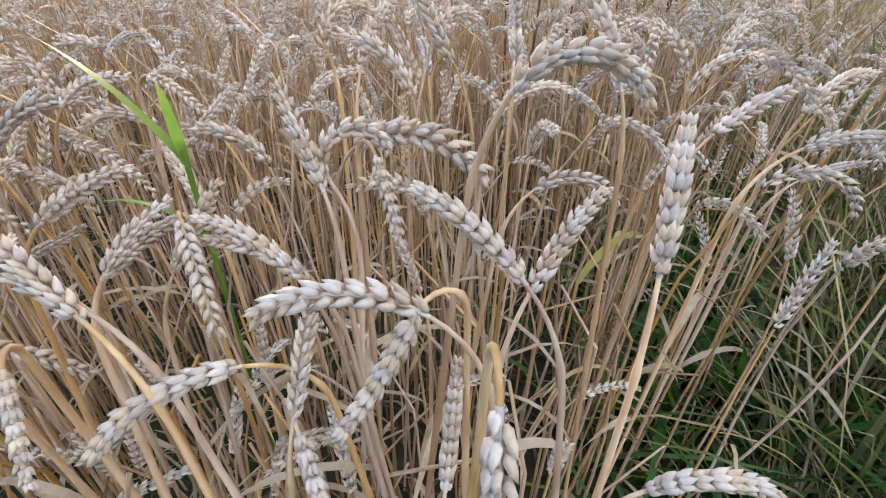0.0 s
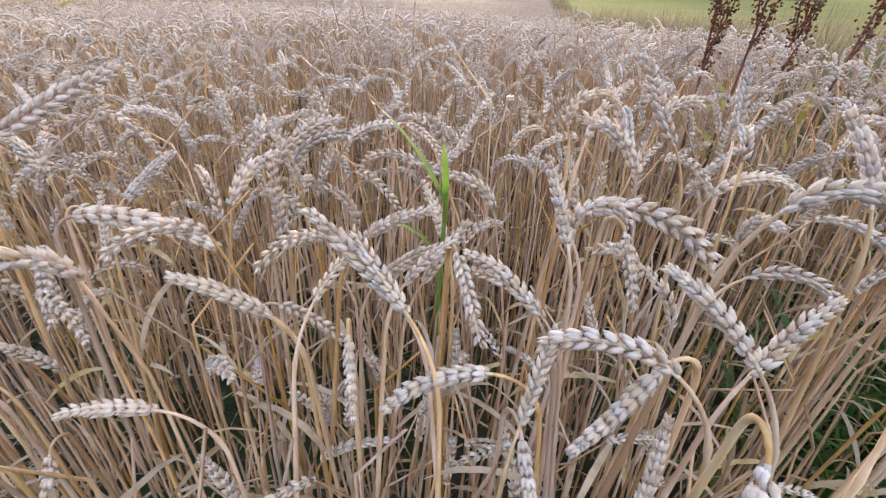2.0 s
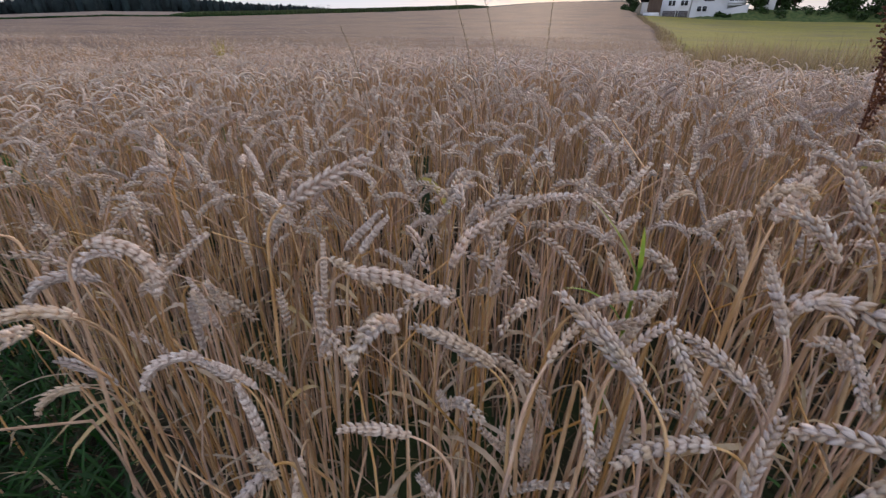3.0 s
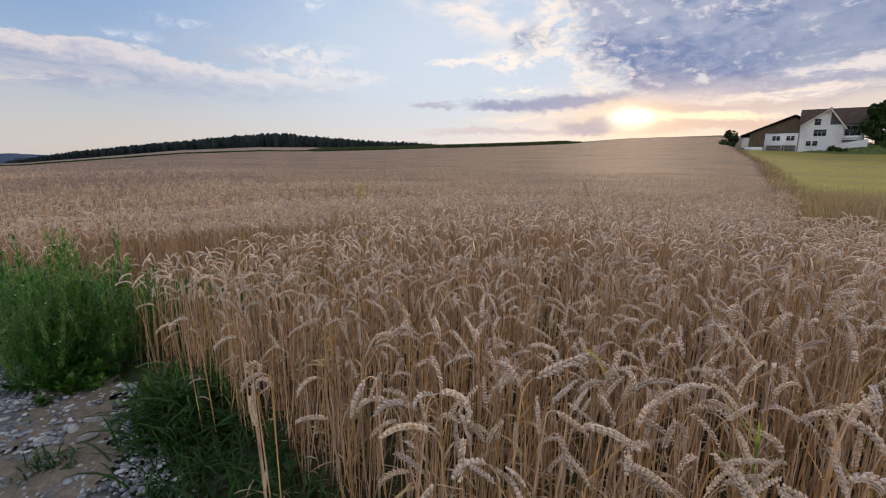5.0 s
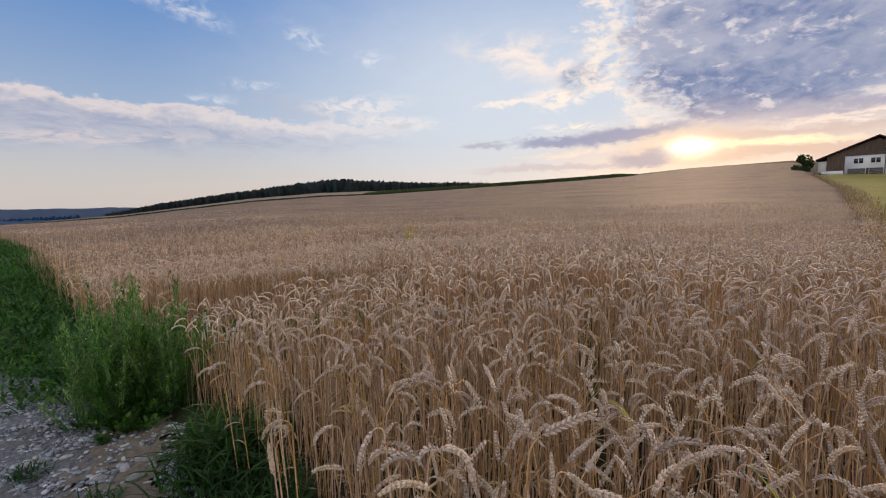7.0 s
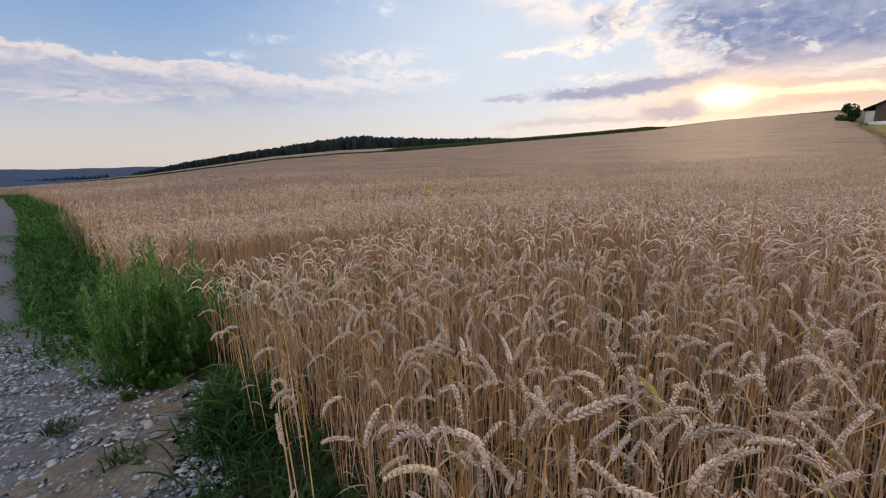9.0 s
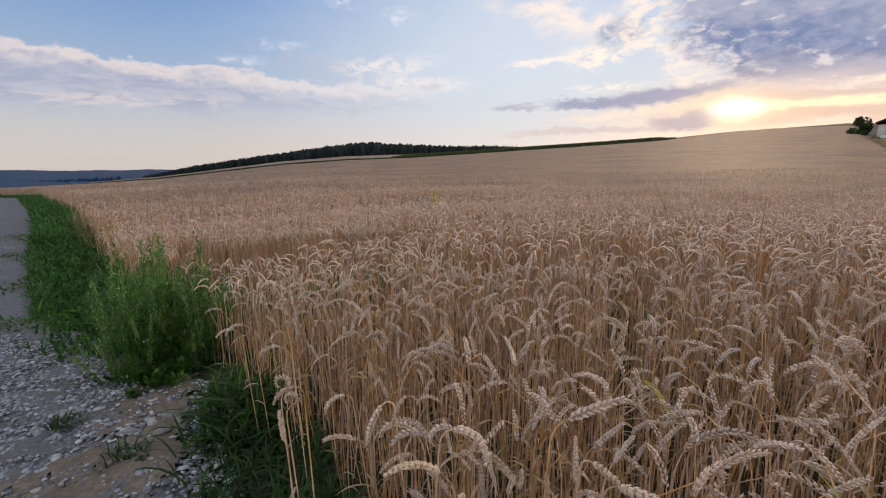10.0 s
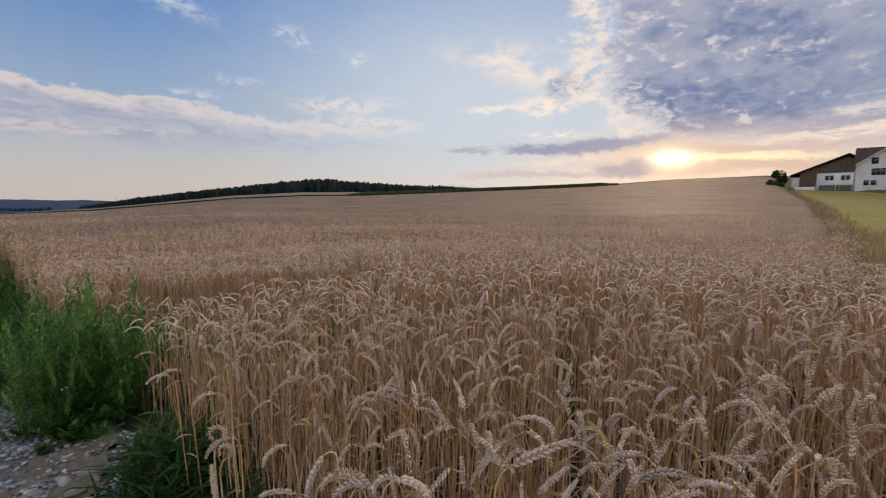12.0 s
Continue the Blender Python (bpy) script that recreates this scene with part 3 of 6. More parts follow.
# ---------------------------------------------------------------- wheat


def tube(points, radii, sides, right=(0, 1, 0)):
    """A tube round a line of places."""
    points, radii = np.asarray(points, float), np.asarray(radii, float)
    n = len(points)
    along = np.gradient(points, axis=0)
    along /= np.linalg.norm(along, axis=1, keepdims=True) + 1e-9
    b = np.cross(along, np.asarray(right, float))
    b /= np.linalg.norm(b, axis=1, keepdims=True) + 1e-9
    c = np.cross(along, b)
    a = np.arange(sides) * 2 * math.pi / sides
    verts = points[:, None] + radii[:, None, None] * (np.cos(a)[None, :, None] * b[:, None] + np.sin(a)[None, :, None] * c[:, None])
    i, j = np.meshgrid(np.arange(n - 1), np.arange(sides), indexing="ij")
    k = (j + 1) % sides
    quads = np.stack([i * sides + j, i * sides + k, (i + 1) * sides + k, (i + 1) * sides + j], -1).reshape(-1, 4)
    return verts.reshape(-1, 3), np.concatenate([quads[:, [0, 1, 2]], quads[:, [0, 2, 3]]])


def husk(root, axis, wide_axis, length, width, thick, sides):
    """A pointed grain husk: a flattened spindle from root along axis."""
    axis = axis / np.linalg.norm(axis)
    u = wide_axis - axis * (wide_axis @ axis)
    u /= np.linalg.norm(u) + 1e-9
    v = np.cross(axis, u)
    levels = ((0.26, 1.0), (0.62, 0.80)) if sides > 4 else ((0.40, 1.0),)
    a = np.arange(sides) * 2 * math.pi / sides + 0.3
    verts = [root]
    for at, size in levels:
        verts += [root + axis * length * at + size * (u * width * math.cos(q) + v * thick * math.sin(q)) for q in a]
    verts.append(root + axis * length)
    tris = [(0, 1 + (j + 1) % sides, 1 + j) for j in range(sides)]
    for lvl in range(len(levels) - 1):
        s = 1 + lvl * sides
        for j in range(sides):
            k = (j + 1) % sides
            tris += [(s + j, s + k, s + sides + k), (s + j, s + sides + k, s + sides + j)]
    s, tip = 1 + (len(levels) - 1) * sides, len(verts) - 1
    tris += [(s + j, s + (j + 1) % sides, tip) for j in range(sides)]
    return np.array(verts), np.array(tris)


def join(shapes):
    verts, faces, at = [], [], 0
    for v, f in shapes:
        verts.append(v)
        faces.append(np.asarray(f) + at)
        at += len(v)
    return np.concatenate(verts), np.concatenate(faces)


def bend(height, lean, neck, tip, ear_length, steps=26, sway=0.0):
    """The line of one stalk and of its ear in the plane x, z: it leans, bows over at the neck and droops to the tip; degrees from upright."""
    def trace(stem):
        s = np.linspace(0, 1, 14)
        th = radians(lean) + (radians(neck) - radians(lean)) * np.clip((s - 0.82) / 0.18, 0, 1) ** 1.5
        ds = stem / 13
        th = th + sway * np.sin(5.0 * s + 9.0 * sway)
        px = np.concatenate([[0], np.cumsum(np.sin((th[1:] + th[:-1]) / 2) * ds)])
        pz = np.concatenate([[0], np.cumsum(np.cos((th[1:] + th[:-1]) / 2) * ds)])
        q = np.linspace(0, 1, steps)
        te = radians(neck) + radians(tip - neck) * q**0.9
        de = ear_length / (steps - 1)
        ex = px[-1] + np.concatenate([[0], np.cumsum(np.sin(te[:-1]) * de)])
        ez = pz[-1] + np.concatenate([[0], np.cumsum(np.cos(te[:-1]) * de)])
        return np.stack([px, 0 * px, pz], 1), np.stack([ex, 0 * ex, ez], 1)
    stem = height
    for _ in range(6):
        a, b = trace(stem)
        stem += height - max(a[:, 2].max(), b[:, 2].max())
    return trace(stem)


def ear_shape(line, level, twist, girth, g, apart=False):
    """An ear of wheat: spikelets in two ranks up the spindle, each of a few husks; coarser with the level. apart: the spindle and each spikelet by themselves."""
    t = np.gradient(line, axis=0)
    t /= np.linalg.norm(t, axis=1, keepdims=True)
    length = np.linalg.norm(np.diff(line, axis=0), axis=1).sum()
    if level >= 2:
        n = {2: 9, 3: 4, 4: 3}[level]
        idx = np.linspace(0, len(line) - 1, n).round().astype(int)
        r = np.interp(np.linspace(0, 1, n), (0, 0.12, 0.5, 0.85, 1), (0.4, 1, 1.0, 0.8, 0.15)) * 0.0058 * girth * (0.95 if level > 2 else 1.0)
        if level == 2:
            r *= np.where(np.arange(n) % 2, 1.2, 0.74)
        return tube(line[idx], r, 4 if level == 2 else 3)
    shapes = []
    count = max(11, int(length / ((0.0050 if level == 0 else 0.0054) * max(girth, 0.6))))
    side_y = np.array([0.0, 1.0, 0.0])
    for i in range(count):
        q = (i + 0.4) / count
        k = q * (len(line) - 1)
        k0 = min(int(k), len(line) - 2)
        p = line[k0] * (1 - (k - k0)) + line[k0 + 1] * (k - k0)
        ahead = t[k0]
        n0 = np.cross(ahead, side_y)
        ang = twist + q * 0.5
        side = (math.cos(ang) * n0 + math.sin(ang) * side_y) * (1 if i % 2 else -1)
        flat = np.cross(ahead, side)
        size = girth * np.interp(q, (0, 0.1, 0.6, 1), (0.72, 1.0, 1.0, 0.62)) * g.uniform(0.92, 1.08)
        for f in (-1, 0, 1):
            out = (0.32 if level == 0 else 0.27) + 0.16 * g.random() - 0.05 * abs(f)
            axis = ahead * math.cos(out) + side * math.sin(out) + flat * (0.34 * f)
            root = p + side * 0.0012 * size + flat * 0.0017 * f * size
            if f == 0:
                root = root + side * 0.0011 * size
            shapes.append(husk(root, axis, flat, 0.0128 * size * g.uniform(0.9, 1.25), (0.0034 if level == 0 else 0.0031) * size, (0.0027 if level == 0 else 0.0025) * size, 5 if level == 0 else 4))
        if apart:
            shapes[-3:] = [join(shapes[-3:])]
    if apart:
        return tube(line[::4], np.full(len(line[::4]), 0.0013), 4), shapes
    if level == 0:
        shapes.append(tube(line[::4], np.full(len(line[::4]), 0.0013), 4))
    return join(shapes)


def blade(root, heading, length, width, rise, fall, g, segs=6, twist=0.6):
    """A narrow leaf that rises from root and bends over."""
    q = np.linspace(0, 1, segs + 1)
    th = radians(rise) + radians(fall - rise) * q**1.2
    ds = length / segs
    out = np.concatenate([[0], np.cumsum(np.sin(th[:-1]) * ds)])
    up = np.concatenate([[0], np.cumsum(np.cos(th[:-1]) * ds)])
    c, s = math.cos(heading), math.sin(heading)
    mid = np.stack([root[0] + out * c, root[1] + out * s, root[2] + up], 1)
    w = width * np.interp(q, (0, 0.3, 0.75, 1), (0.6, 1, 0.7, 0.04))[:, None] / 2
    roll = twist * q * g.uniform(-1.5, 1.5)
    across = np.stack([-s * np.cos(roll), c * np.cos(roll), np.sin(roll)], 1)
    verts = np.concatenate([mid - across * w, mid + across * w])
    n = segs + 1
    i = np.arange(segs)
    return verts, np.concatenate([np.stack([i, i + 1, n + i + 1], 1), np.stack([i, n + i + 1, n + i], 1)])


def wheat_shape(level, height, lean, neck, tip, ear_length, twist, girth, seed):
    """Stalk, ear and leaves of one plant that stands at the origin and bows towards +x."""
    g = np.random.default_rng(seed)
    stem, ear = bend(height, lean, neck, tip, ear_length, sway=g.uniform(-0.10, 0.10))
    pick = {0: 14, 1: 9, 2: 6, 3: 3, 4: 2}[level]
    idx = np.linspace(0, 13, pick).round().astype(int)
    r = np.interp(idx / 13, (0, 0.7, 1), (0.0021, 0.0017, 0.0012)) * (1.0 if level < 2 else 1.25)
    stalk = tube(stem[idx], r, {0: 6, 1: 3, 2: 3, 3: 3, 4: 3}[level])
    leaves = []
    if level < 2:
        for _ in range(g.integers(1, 4)):
            k = g.integers(2, 10)
            leaves.append(blade(stem[k], g.uniform(0, 6.28), g.uniform(0.06, 0.16), g.uniform(0.003, 0.008), g.uniform(20, 75), g.uniform(120, 188), g, 6 if level == 0 else 5, 1.8))
    if level == 0:
        return stalk, ear_shape(ear, level, twist, girth, g), leaves
    return stalk, ear_shape(ear, level, twist, girth, g), (join(leaves) if leaves else None)


def kinds_of_wheat(level, count, seed):
    g = np.random.default_rng(seed)
    made = []
    for i in range(count):
        droop = (35, 105, 140, 155, 20, 120, 168, 60, 150, 8, 130, 160)[i % 12] + g.uniform(-10, 10)
        neck = min(droop * g.uniform(0.10, 0.42), 55) if i % 2 else min(droop * g.uniform(0.50, 0.78), 105)
        made.append(wheat_shape(level, 0.575, g.uniform(0, 9), neck, droop, g.uniform(0.068, 0.094), g.uniform(0, 3.14), g.uniform(0.66, 0.82), seed * 50 + i))
    return made


def scatter(shapes, which, x, y, turn, size, tall, want):
    """One joined mesh of many plants: the wanted layer (stalk, ear or leaves) of each plant's kind, turned and set on the land."""
    verts, faces, at = [], [], 0
    z = land(x, y)
    for k, shape in enumerate(shapes):
        if shape[want] is None:
            continue
        mine = np.flatnonzero(which == k)
        if not len(mine):
            continue
        v, f = shape[want]
        c, s = np.cos(turn[mine])[:, None], np.sin(turn[mine])[:, None]
        w = size[mine][:, None]
        px = (v[None, :, 0] * c - v[None, :, 1] * s) * w + x[mine][:, None]
        py = (v[None, :, 0] * s + v[None, :, 1] * c) * w + y[mine][:, None]
        pz = v[None, :, 2] * (w * tall[mine][:, None]) + z[mine][:, None]
        verts.append(np.stack([px, py, pz], -1).reshape(-1, 3))
        faces.append((f[None] + (np.arange(len(mine)) * len(v))[:, None, None] + at).reshape(-1, 3))
        at += len(mine) * len(v)
    return np.concatenate(verts), np.concatenate(faces)


def in_gap(x, y):
    """A thin line through the stand where no stalks grow."""
    line = np.interp(y, (0.9, 1.26, 1.73, 2.5), (0.46, 0.59, 0.77, 1.06))
    first = (np.abs(x - line) < 0.038) & (y > 0.95) & (y < 2.4)
    return first | (np.hypot(x - 0.86, y - 1.16) < 0.09)


def sow(near, far, per_square, turn_from, turn_to, seed, margin=0.0):
    """Places in the wheat field between two distances from the corner."""
    g = np.random.default_rng(seed)
    area = 0.5 * (turn_to - turn_from) * (far**2 - near**2)
    n = int(area * per_square)
    d, a = np.sqrt(g.uniform(near**2, far**2, n)), g.uniform(turn_from, turn_to, n)
    x, y = d * np.sin(a), d * np.cos(a)
    ok = in_crop(x + 0.05 * lumps(x, y, 0.5, 21), y + 0.05 * lumps(x, y, 0.4, 22))
    ok &= ~in_gap(x, y)
    return x[ok], y[ok]




def field_layer(name, label, level, near, far, per_square, turns, seed, extra=0):
    g = np.random.default_rng(seed + 1)
    x, y = sow(near, far, per_square, *turns, seed)
    if near > 6:
        thick = lumps(x, y, 2.2, 14) + 0.7 * lumps(x, y, 6.0, 16) > g.uniform(-1.7, 0.35, len(x))
    else:
        thick = lumps(x, y, 0.6 if near < 2 else 4.0, 14) > g.uniform(-1.6, -0.35, len(x))
    x, y = x[thick], y[thick]
    shapes = kinds_of_wheat(level, 14, seed)
    which = g.integers(0, len(shapes), len(x))
    turn = g.uniform(0, 6.28, len(x))
    size = g.uniform(0.92, 1.08, len(x))
    tall = np.clip(g.normal(1.0, 0.045, len(x)), 0.86, 1.12) * (1 + 0.05 * lumps(x, y, 2.5, 12) + (0.11 * lumps(x, y, 7.0, 15) if near > 6 else 0))
    if near < 2.0:
        # trodden low where one stands at the edge of the crop
        tall = np.where(np.hypot(x - 0.38, y - 0.16) < 0.30, np.minimum(tall, 0.66), tall)
    for want, (title, mat) in enumerate((("stalks", M_STALKS), ("ears", M_EARS), ("leaves", M_LEAF))):
        if any(s[want] is not None for s in shapes):
            ob = part(f"wheat_{title}", scatter(shapes, which, x, y, turn, size, tall, want), mat, smooth=False)
            tagged(ob, f"{label}, {title}", "wheat", kind="stuff")
    if extra:
        # side shoots: shorter bare stalks between the plants
        x, y = sow(near, far, extra, *turns, seed + 5)
        bare = kinds_of_wheat(2, 10, seed + 7)
        side = scatter(bare, g.integers(0, 10, len(x)), x, y, g.uniform(0, 6.28, len(x)), g.uniform(0.8, 1.1, len(x)), g.uniform(0.60, 0.97, len(x)), 0)
        tagged(part("wheat_stalks", side, M_STALKS), f"{label}, bare side shoots", "wheat", kind="stuff")


field_layer("wheat", "dense ripe wheat at the field's edge", 1, 0.25, 2.4, 235, (-0.75, 1.75), 31, 430)
field_layer("wheat", "ripe wheat a few steps into the field", 2, 2.4, 7.2, 265, (-0.85, 1.2), 32, 170)
field_layer("wheat", "ripe wheat in the middle of the field", 3, 7.2, 14.0, 90, (-0.85, 0.95), 33)
field_layer("wheat", "ripe wheat farther out in the field", 4, 14.0, 30.0, 27, (-0.90, 0.90), 34)
field_layer("wheat", "ripe wheat far out in the field", 4, 30.0, 75.0, 4, (-0.90, 0.85), 35)


def stand(x, y, z, turn, neck, tip, length, near=False):
    """One wheat plant whose ear starts at (x, y, z): turn is the heading of its bow, neck and tip the angles of the ear from upright;
    near: each spikelet is a piece of its own."""
    seed = int(abs(x * 7919 + y * 104729 + z * 1299709)) % 99991
    g = np.random.default_rng(seed)
    lean = g.uniform(1, 7)
    # back down the stalk from the neck to the ground
    bow = g.uniform(0.05, 0.08) if neck < 80 else g.uniform(0.032, 0.045)
    drop = np.concatenate([np.linspace(0, bow, 9), bow + np.linspace(0.05, 1.0, 6) * max(0.12, z - float(land(x, y)) - bow * 0.75)])
    th = np.radians(lean + (neck - lean) * np.clip(1 - drop / bow, 0, 1) ** 1.5)
    ds = np.diff(drop)
    mid = (th[1:] + th[:-1]) / 2
    u = -np.concatenate([[0], np.cumsum(np.sin(mid) * ds)])
    w = -np.concatenate([[0], np.cumsum(np.cos(mid) * ds)])
    c, s = math.cos(radians(turn)), math.sin(radians(turn))
    floor = float(land(x + u[-1] * c, y + u[-1] * s))
    w[8:] = w[8] + (w[8:] - w[8]) * (floor - z - w[8]) / min(w[-1] - w[8], -0.05)
    q = np.linspace(0, 1, 26)
    te = np.radians(neck + (tip - neck) * q)
    de = length / 25
    eu = np.concatenate([[0], np.cumsum(np.sin(te[:-1]) * de)])
    ew = np.concatenate([[0], np.cumsum(np.cos(te[:-1]) * de)])
    base = Vector((x + u[-1] * c, y + u[-1] * s, floor))
    # in the plant's own frame: bow towards +x, foot at the origin
    stem = np.stack([u - u[-1], 0 * u, w - w[-1]], 1)[::-1]
    ear = np.stack([eu - u[-1], 0 * eu, ew - w[-1]], 1)
    thing = new("wheat_plant")
    thing.matrix_world = Matrix.Translation(base) @ Matrix.Rotation(radians(turn), 4, "Z")
    tagged(thing, "ripe wheat plant with a pale tan bowing ear" if tip > 60 else "ripe wheat plant with a pale tan upright ear", "wheat plant", "wheat plants at the field's edge")
    r = np.interp(np.linspace(0, 1, len(stem)), (0, 0.6, 1), (0.0021, 0.0017, 0.0011))
    r[[4, 9]] *= 1.35
    part("stalk", tube(stem, r, 6), M_STALK, thing, smooth=True)
    girth = min(1.05, length / 0.098) * g.uniform(0.94, 1.06)
    if near:
        spindle, pieces = ear_shape(ear, 0, g.uniform(0, 3.14), girth, g, True)
        whole = part("ear", spindle, M_EAR, thing)
        for piece in pieces:
            part("spikelet", piece, M_EAR_NEAR, whole)
    else:
        part("ear", ear_shape(ear, 0, g.uniform(0, 3.14), girth, g), M_EAR, thing)
    for _ in range(g.integers(1, 3)):
        k = g.integers(1, 5)
        part("leaf", blade(stem[k], g.uniform(0, 6.28), g.uniform(0.08, 0.16), g.uniform(0.004, 0.008), g.uniform(25, 70), g.uniform(130, 185), g, 7, 1.6), M_LEAF, thing, "dry curled leaf")
    return thing


# plants that stand out along the edge of the crop
stand(0.503, 0.211, 0.738, 130, 52, 130, 0.071, True)
stand(0.508, 0.221, 0.732, 161, 149, 135, 0.066, True)
stand(0.476, 0.165, 0.750, -143, 147, 148, 0.066, True)
stand(0.550, 0.194, 0.733, 103, 42, 72, 0.066, True)
stand(0.572, 0.201, 0.711, -12, 38, 63, 0.066, True)
stand(0.579, 0.148, 0.741, 19, 32, 33, 0.066, True)
stand(0.564, 0.218, 0.808, -56, 31, 157, 0.066, True)
stand(0.741, 0.323, 0.746, -42, 35, 120, 0.068)
stand(0.533, 0.450, 0.690, 85, 42, 52, 0.066)
stand(0.456, 0.435, 0.682, -36, 42, 72, 0.066, True)
stand(0.511, 0.309, 0.707, 109, 40, 96, 0.066, True)
stand(0.488, 0.419, 0.676, -3, 38, 43, 0.066)
stand(0.425, 0.332, 0.723, 102, 57, 54, 0.066, True)
stand(0.440, 0.657, 0.612, -38, 66, 66, 0.066)
stand(0.471, 0.272, 0.660, 21, 31, 33, 0.066, True)
stand(0.470, 0.268, 0.655, -110, 142, 142, 0.066, True)
stand(0.551, 0.322, 0.747, -42, -29, 168, 0.066, True)
stand(0.795, 0.165, 0.745, -37, 52, 77, 0.075)
stand(0.777, 0.110, 0.751, -53, 62, 111, 0.066)
stand(0.916, 0.094, 0.685, -46, 61, 93, 0.066)
stand(0.673, 0.206, 0.792, 72, 23, 52, 0.066, True)
stand(0.672, 0.251, 0.718, -62, 45, 147, 0.066)
stand(0.838, 0.115, 0.760, -37, 28, 103, 0.066)
stand(0.640, 0.419, 0.797, -36, -16, 148, 0.066)
stand(0.515, 0.634, 0.744, -42, 40, 99, 0.067)
stand(0.586, 0.620, 0.762, -75, 95, 139, 0.066)
stand(0.583, 0.568, 0.709, -20, 48, 49, 0.066)
stand(0.555, 0.122, 0.641, -56, 48, 131, 0.066, True)
stand(0.504, 0.202, 0.625, 27, 31, 32, 0.066, True)
stand(0.655, 0.344, 0.590, 78, 30, 49, 0.066)
stand(0.521, 0.405, 0.537, 56, 35, 32, 0.066)
stand(0.130, 0.645, 0.557, 141, 66, 81, 0.075)
stand(0.157, 0.524, 0.561, 114, 24, 59, 0.075)
stand(0.188, 0.524, 0.542, -119, 151, 151, 0.075)
stand(0.282, 0.430, 0.631, 151, 75, 107, 0.066)
stand(0.160, 0.469, 0.599, -175, 131, 141, 0.075)
stand(0.369, 0.455, 0.660, 139, 57, 83, 0.086)
stand(0.212, 0.671, 0.773, -13, 57, 66, 0.112)
stand(0.251, 0.646, 0.709, -44, 100, 127, 0.075)
stand(0.284, 0.733, 0.675, -0, 44, 50, 0.075)
stand(0.415, 0.569, 0.749, -11, 31, 87, 0.079)
stand(0.380, 0.484, 0.653, -48, 96, 136, 0.075)
stand(0.679, 0.426, 0.780, 1, 21, 73, 0.075)
stand(0.739, 0.469, 0.677, 80, 17, 41, 0.075)
stand(0.727, 0.364, 0.784, 94, 39, 27, 0.083)
stand(0.802, 0.348, 0.792, 35, 35, 27, 0.075)
stand(-0.076, 0.897, 0.610, 171, 52, 170, 0.096)
stand(-0.011, 0.703, 0.550, 153, 43, 86, 0.078)
stand(-0.042, 0.711, 0.551, 171, 74, 156, 0.075)
stand(0.102, 0.628, 0.618, 174, 60, 174, 0.084)
stand(0.186, 0.657, 0.522, 151, 36, 78, 0.075)
stand(0.013, 0.845, 0.475, 150, 28, 82, 0.075)
stand(0.080, 0.754, 0.542, 108, 26, 12, 0.075)
stand(-0.415, 1.045, 0.640, -172, -43, 226, 0.077)
stand(-0.398, 1.037, 0.594, 174, -66, 211, 0.077)
stand(-0.420, 1.019, 0.495, 137, 23, 5, 0.086)
stand(0.013, 0.681, 0.748, -18, 71, 197, 0.098)
stand(0.017, 0.759, 0.694, -168, 29, 209, 0.075)
stand(-0.029, 0.815, 0.642, -178, 47, 156, 0.099)
stand(-0.007, 0.667, 0.673, -179, 53, 136, 0.108)
stand(-0.232, 1.020, 0.503, -179, 65, 120, 0.091)
stand(-0.261, 1.041, 0.618, -169, 88, 178, 0.079)
stand(-0.132, 0.828, 0.712, -154, 138, 176, 0.089)
stand(0.085, 0.810, 0.616, -12, 121, 153, 0.095)
stand(0.468, 0.747, 0.656, 15, 35, 34, 0.075)
stand(0.335, 0.808, 0.557, 118, 10, 12, 0.075)
stand(0.391, 0.810, 0.562, 15, 30, 37, 0.075)
stand(0.720, 0.809, 0.607, 179, 48, 117, 0.115)
stand(0.634, 0.671, 0.691, -6, 106, 132, 0.086)
stand(0.843, 0.819, 0.664, -180, 59, 121, 0.088)
stand(0.976, 1.045, 0.639, 72, 11, 10, 0.115)
stand(0.758, 0.840, 0.601, 156, 17, 30, 0.075)
stand(0.428, 0.352, 0.719, 128, 42, 54, 0.081, True)
stand(0.437, 0.421, 0.733, -45, 48, 73, 0.061, True)
stand(0.387, 0.396, 0.707, 7, 35, 65, 0.050)
stand(0.443, 0.371, 0.717, -11, 37, 67, 0.050)
stand(0.486, 0.370, 0.733, -110, 111, 119, 0.072, True)
stand(0.515, 0.304, 0.704, 116, 43, 103, 0.064, True)
stand(0.465, 0.296, 0.687, 156, 75, 145, 0.076, True)
stand(0.396, 0.358, 0.703, -113, 132, 140, 0.050, True)
stand(0.542, 0.317, 0.745, 83, 28, 36, 0.065, True)
stand(0.599, 0.351, 0.748, -86, 53, 128, 0.108, True)
stand(0.555, 0.288, 0.769, -111, 142, 150, 0.050, True)
stand(0.258, 0.554, 0.735, -31, 82, 127, 0.105)
stand(0.365, 0.438, 0.677, 149, 51, 76, 0.075)
stand(0.286, 0.642, 0.711, 33, 56, 66, 0.061)
stand(0.467, 0.712, 0.696, -28, 25, 115, 0.115)
stand(0.157, 0.554, 0.619, 163, 34, 59, 0.052)
# stragglers leaning out at the corner
stand(-0.858, 1.68, 0.56, 200, 70, 150, 0.080)
stand(-0.79, 1.62, 0.60, 215, 60, 165, 0.082)
stand(-0.55, 1.36, 0.62, 190, 75, 160, 0.085)
stand(-0.42, 1.12, 0.60, 205, 80, 170, 0.080)

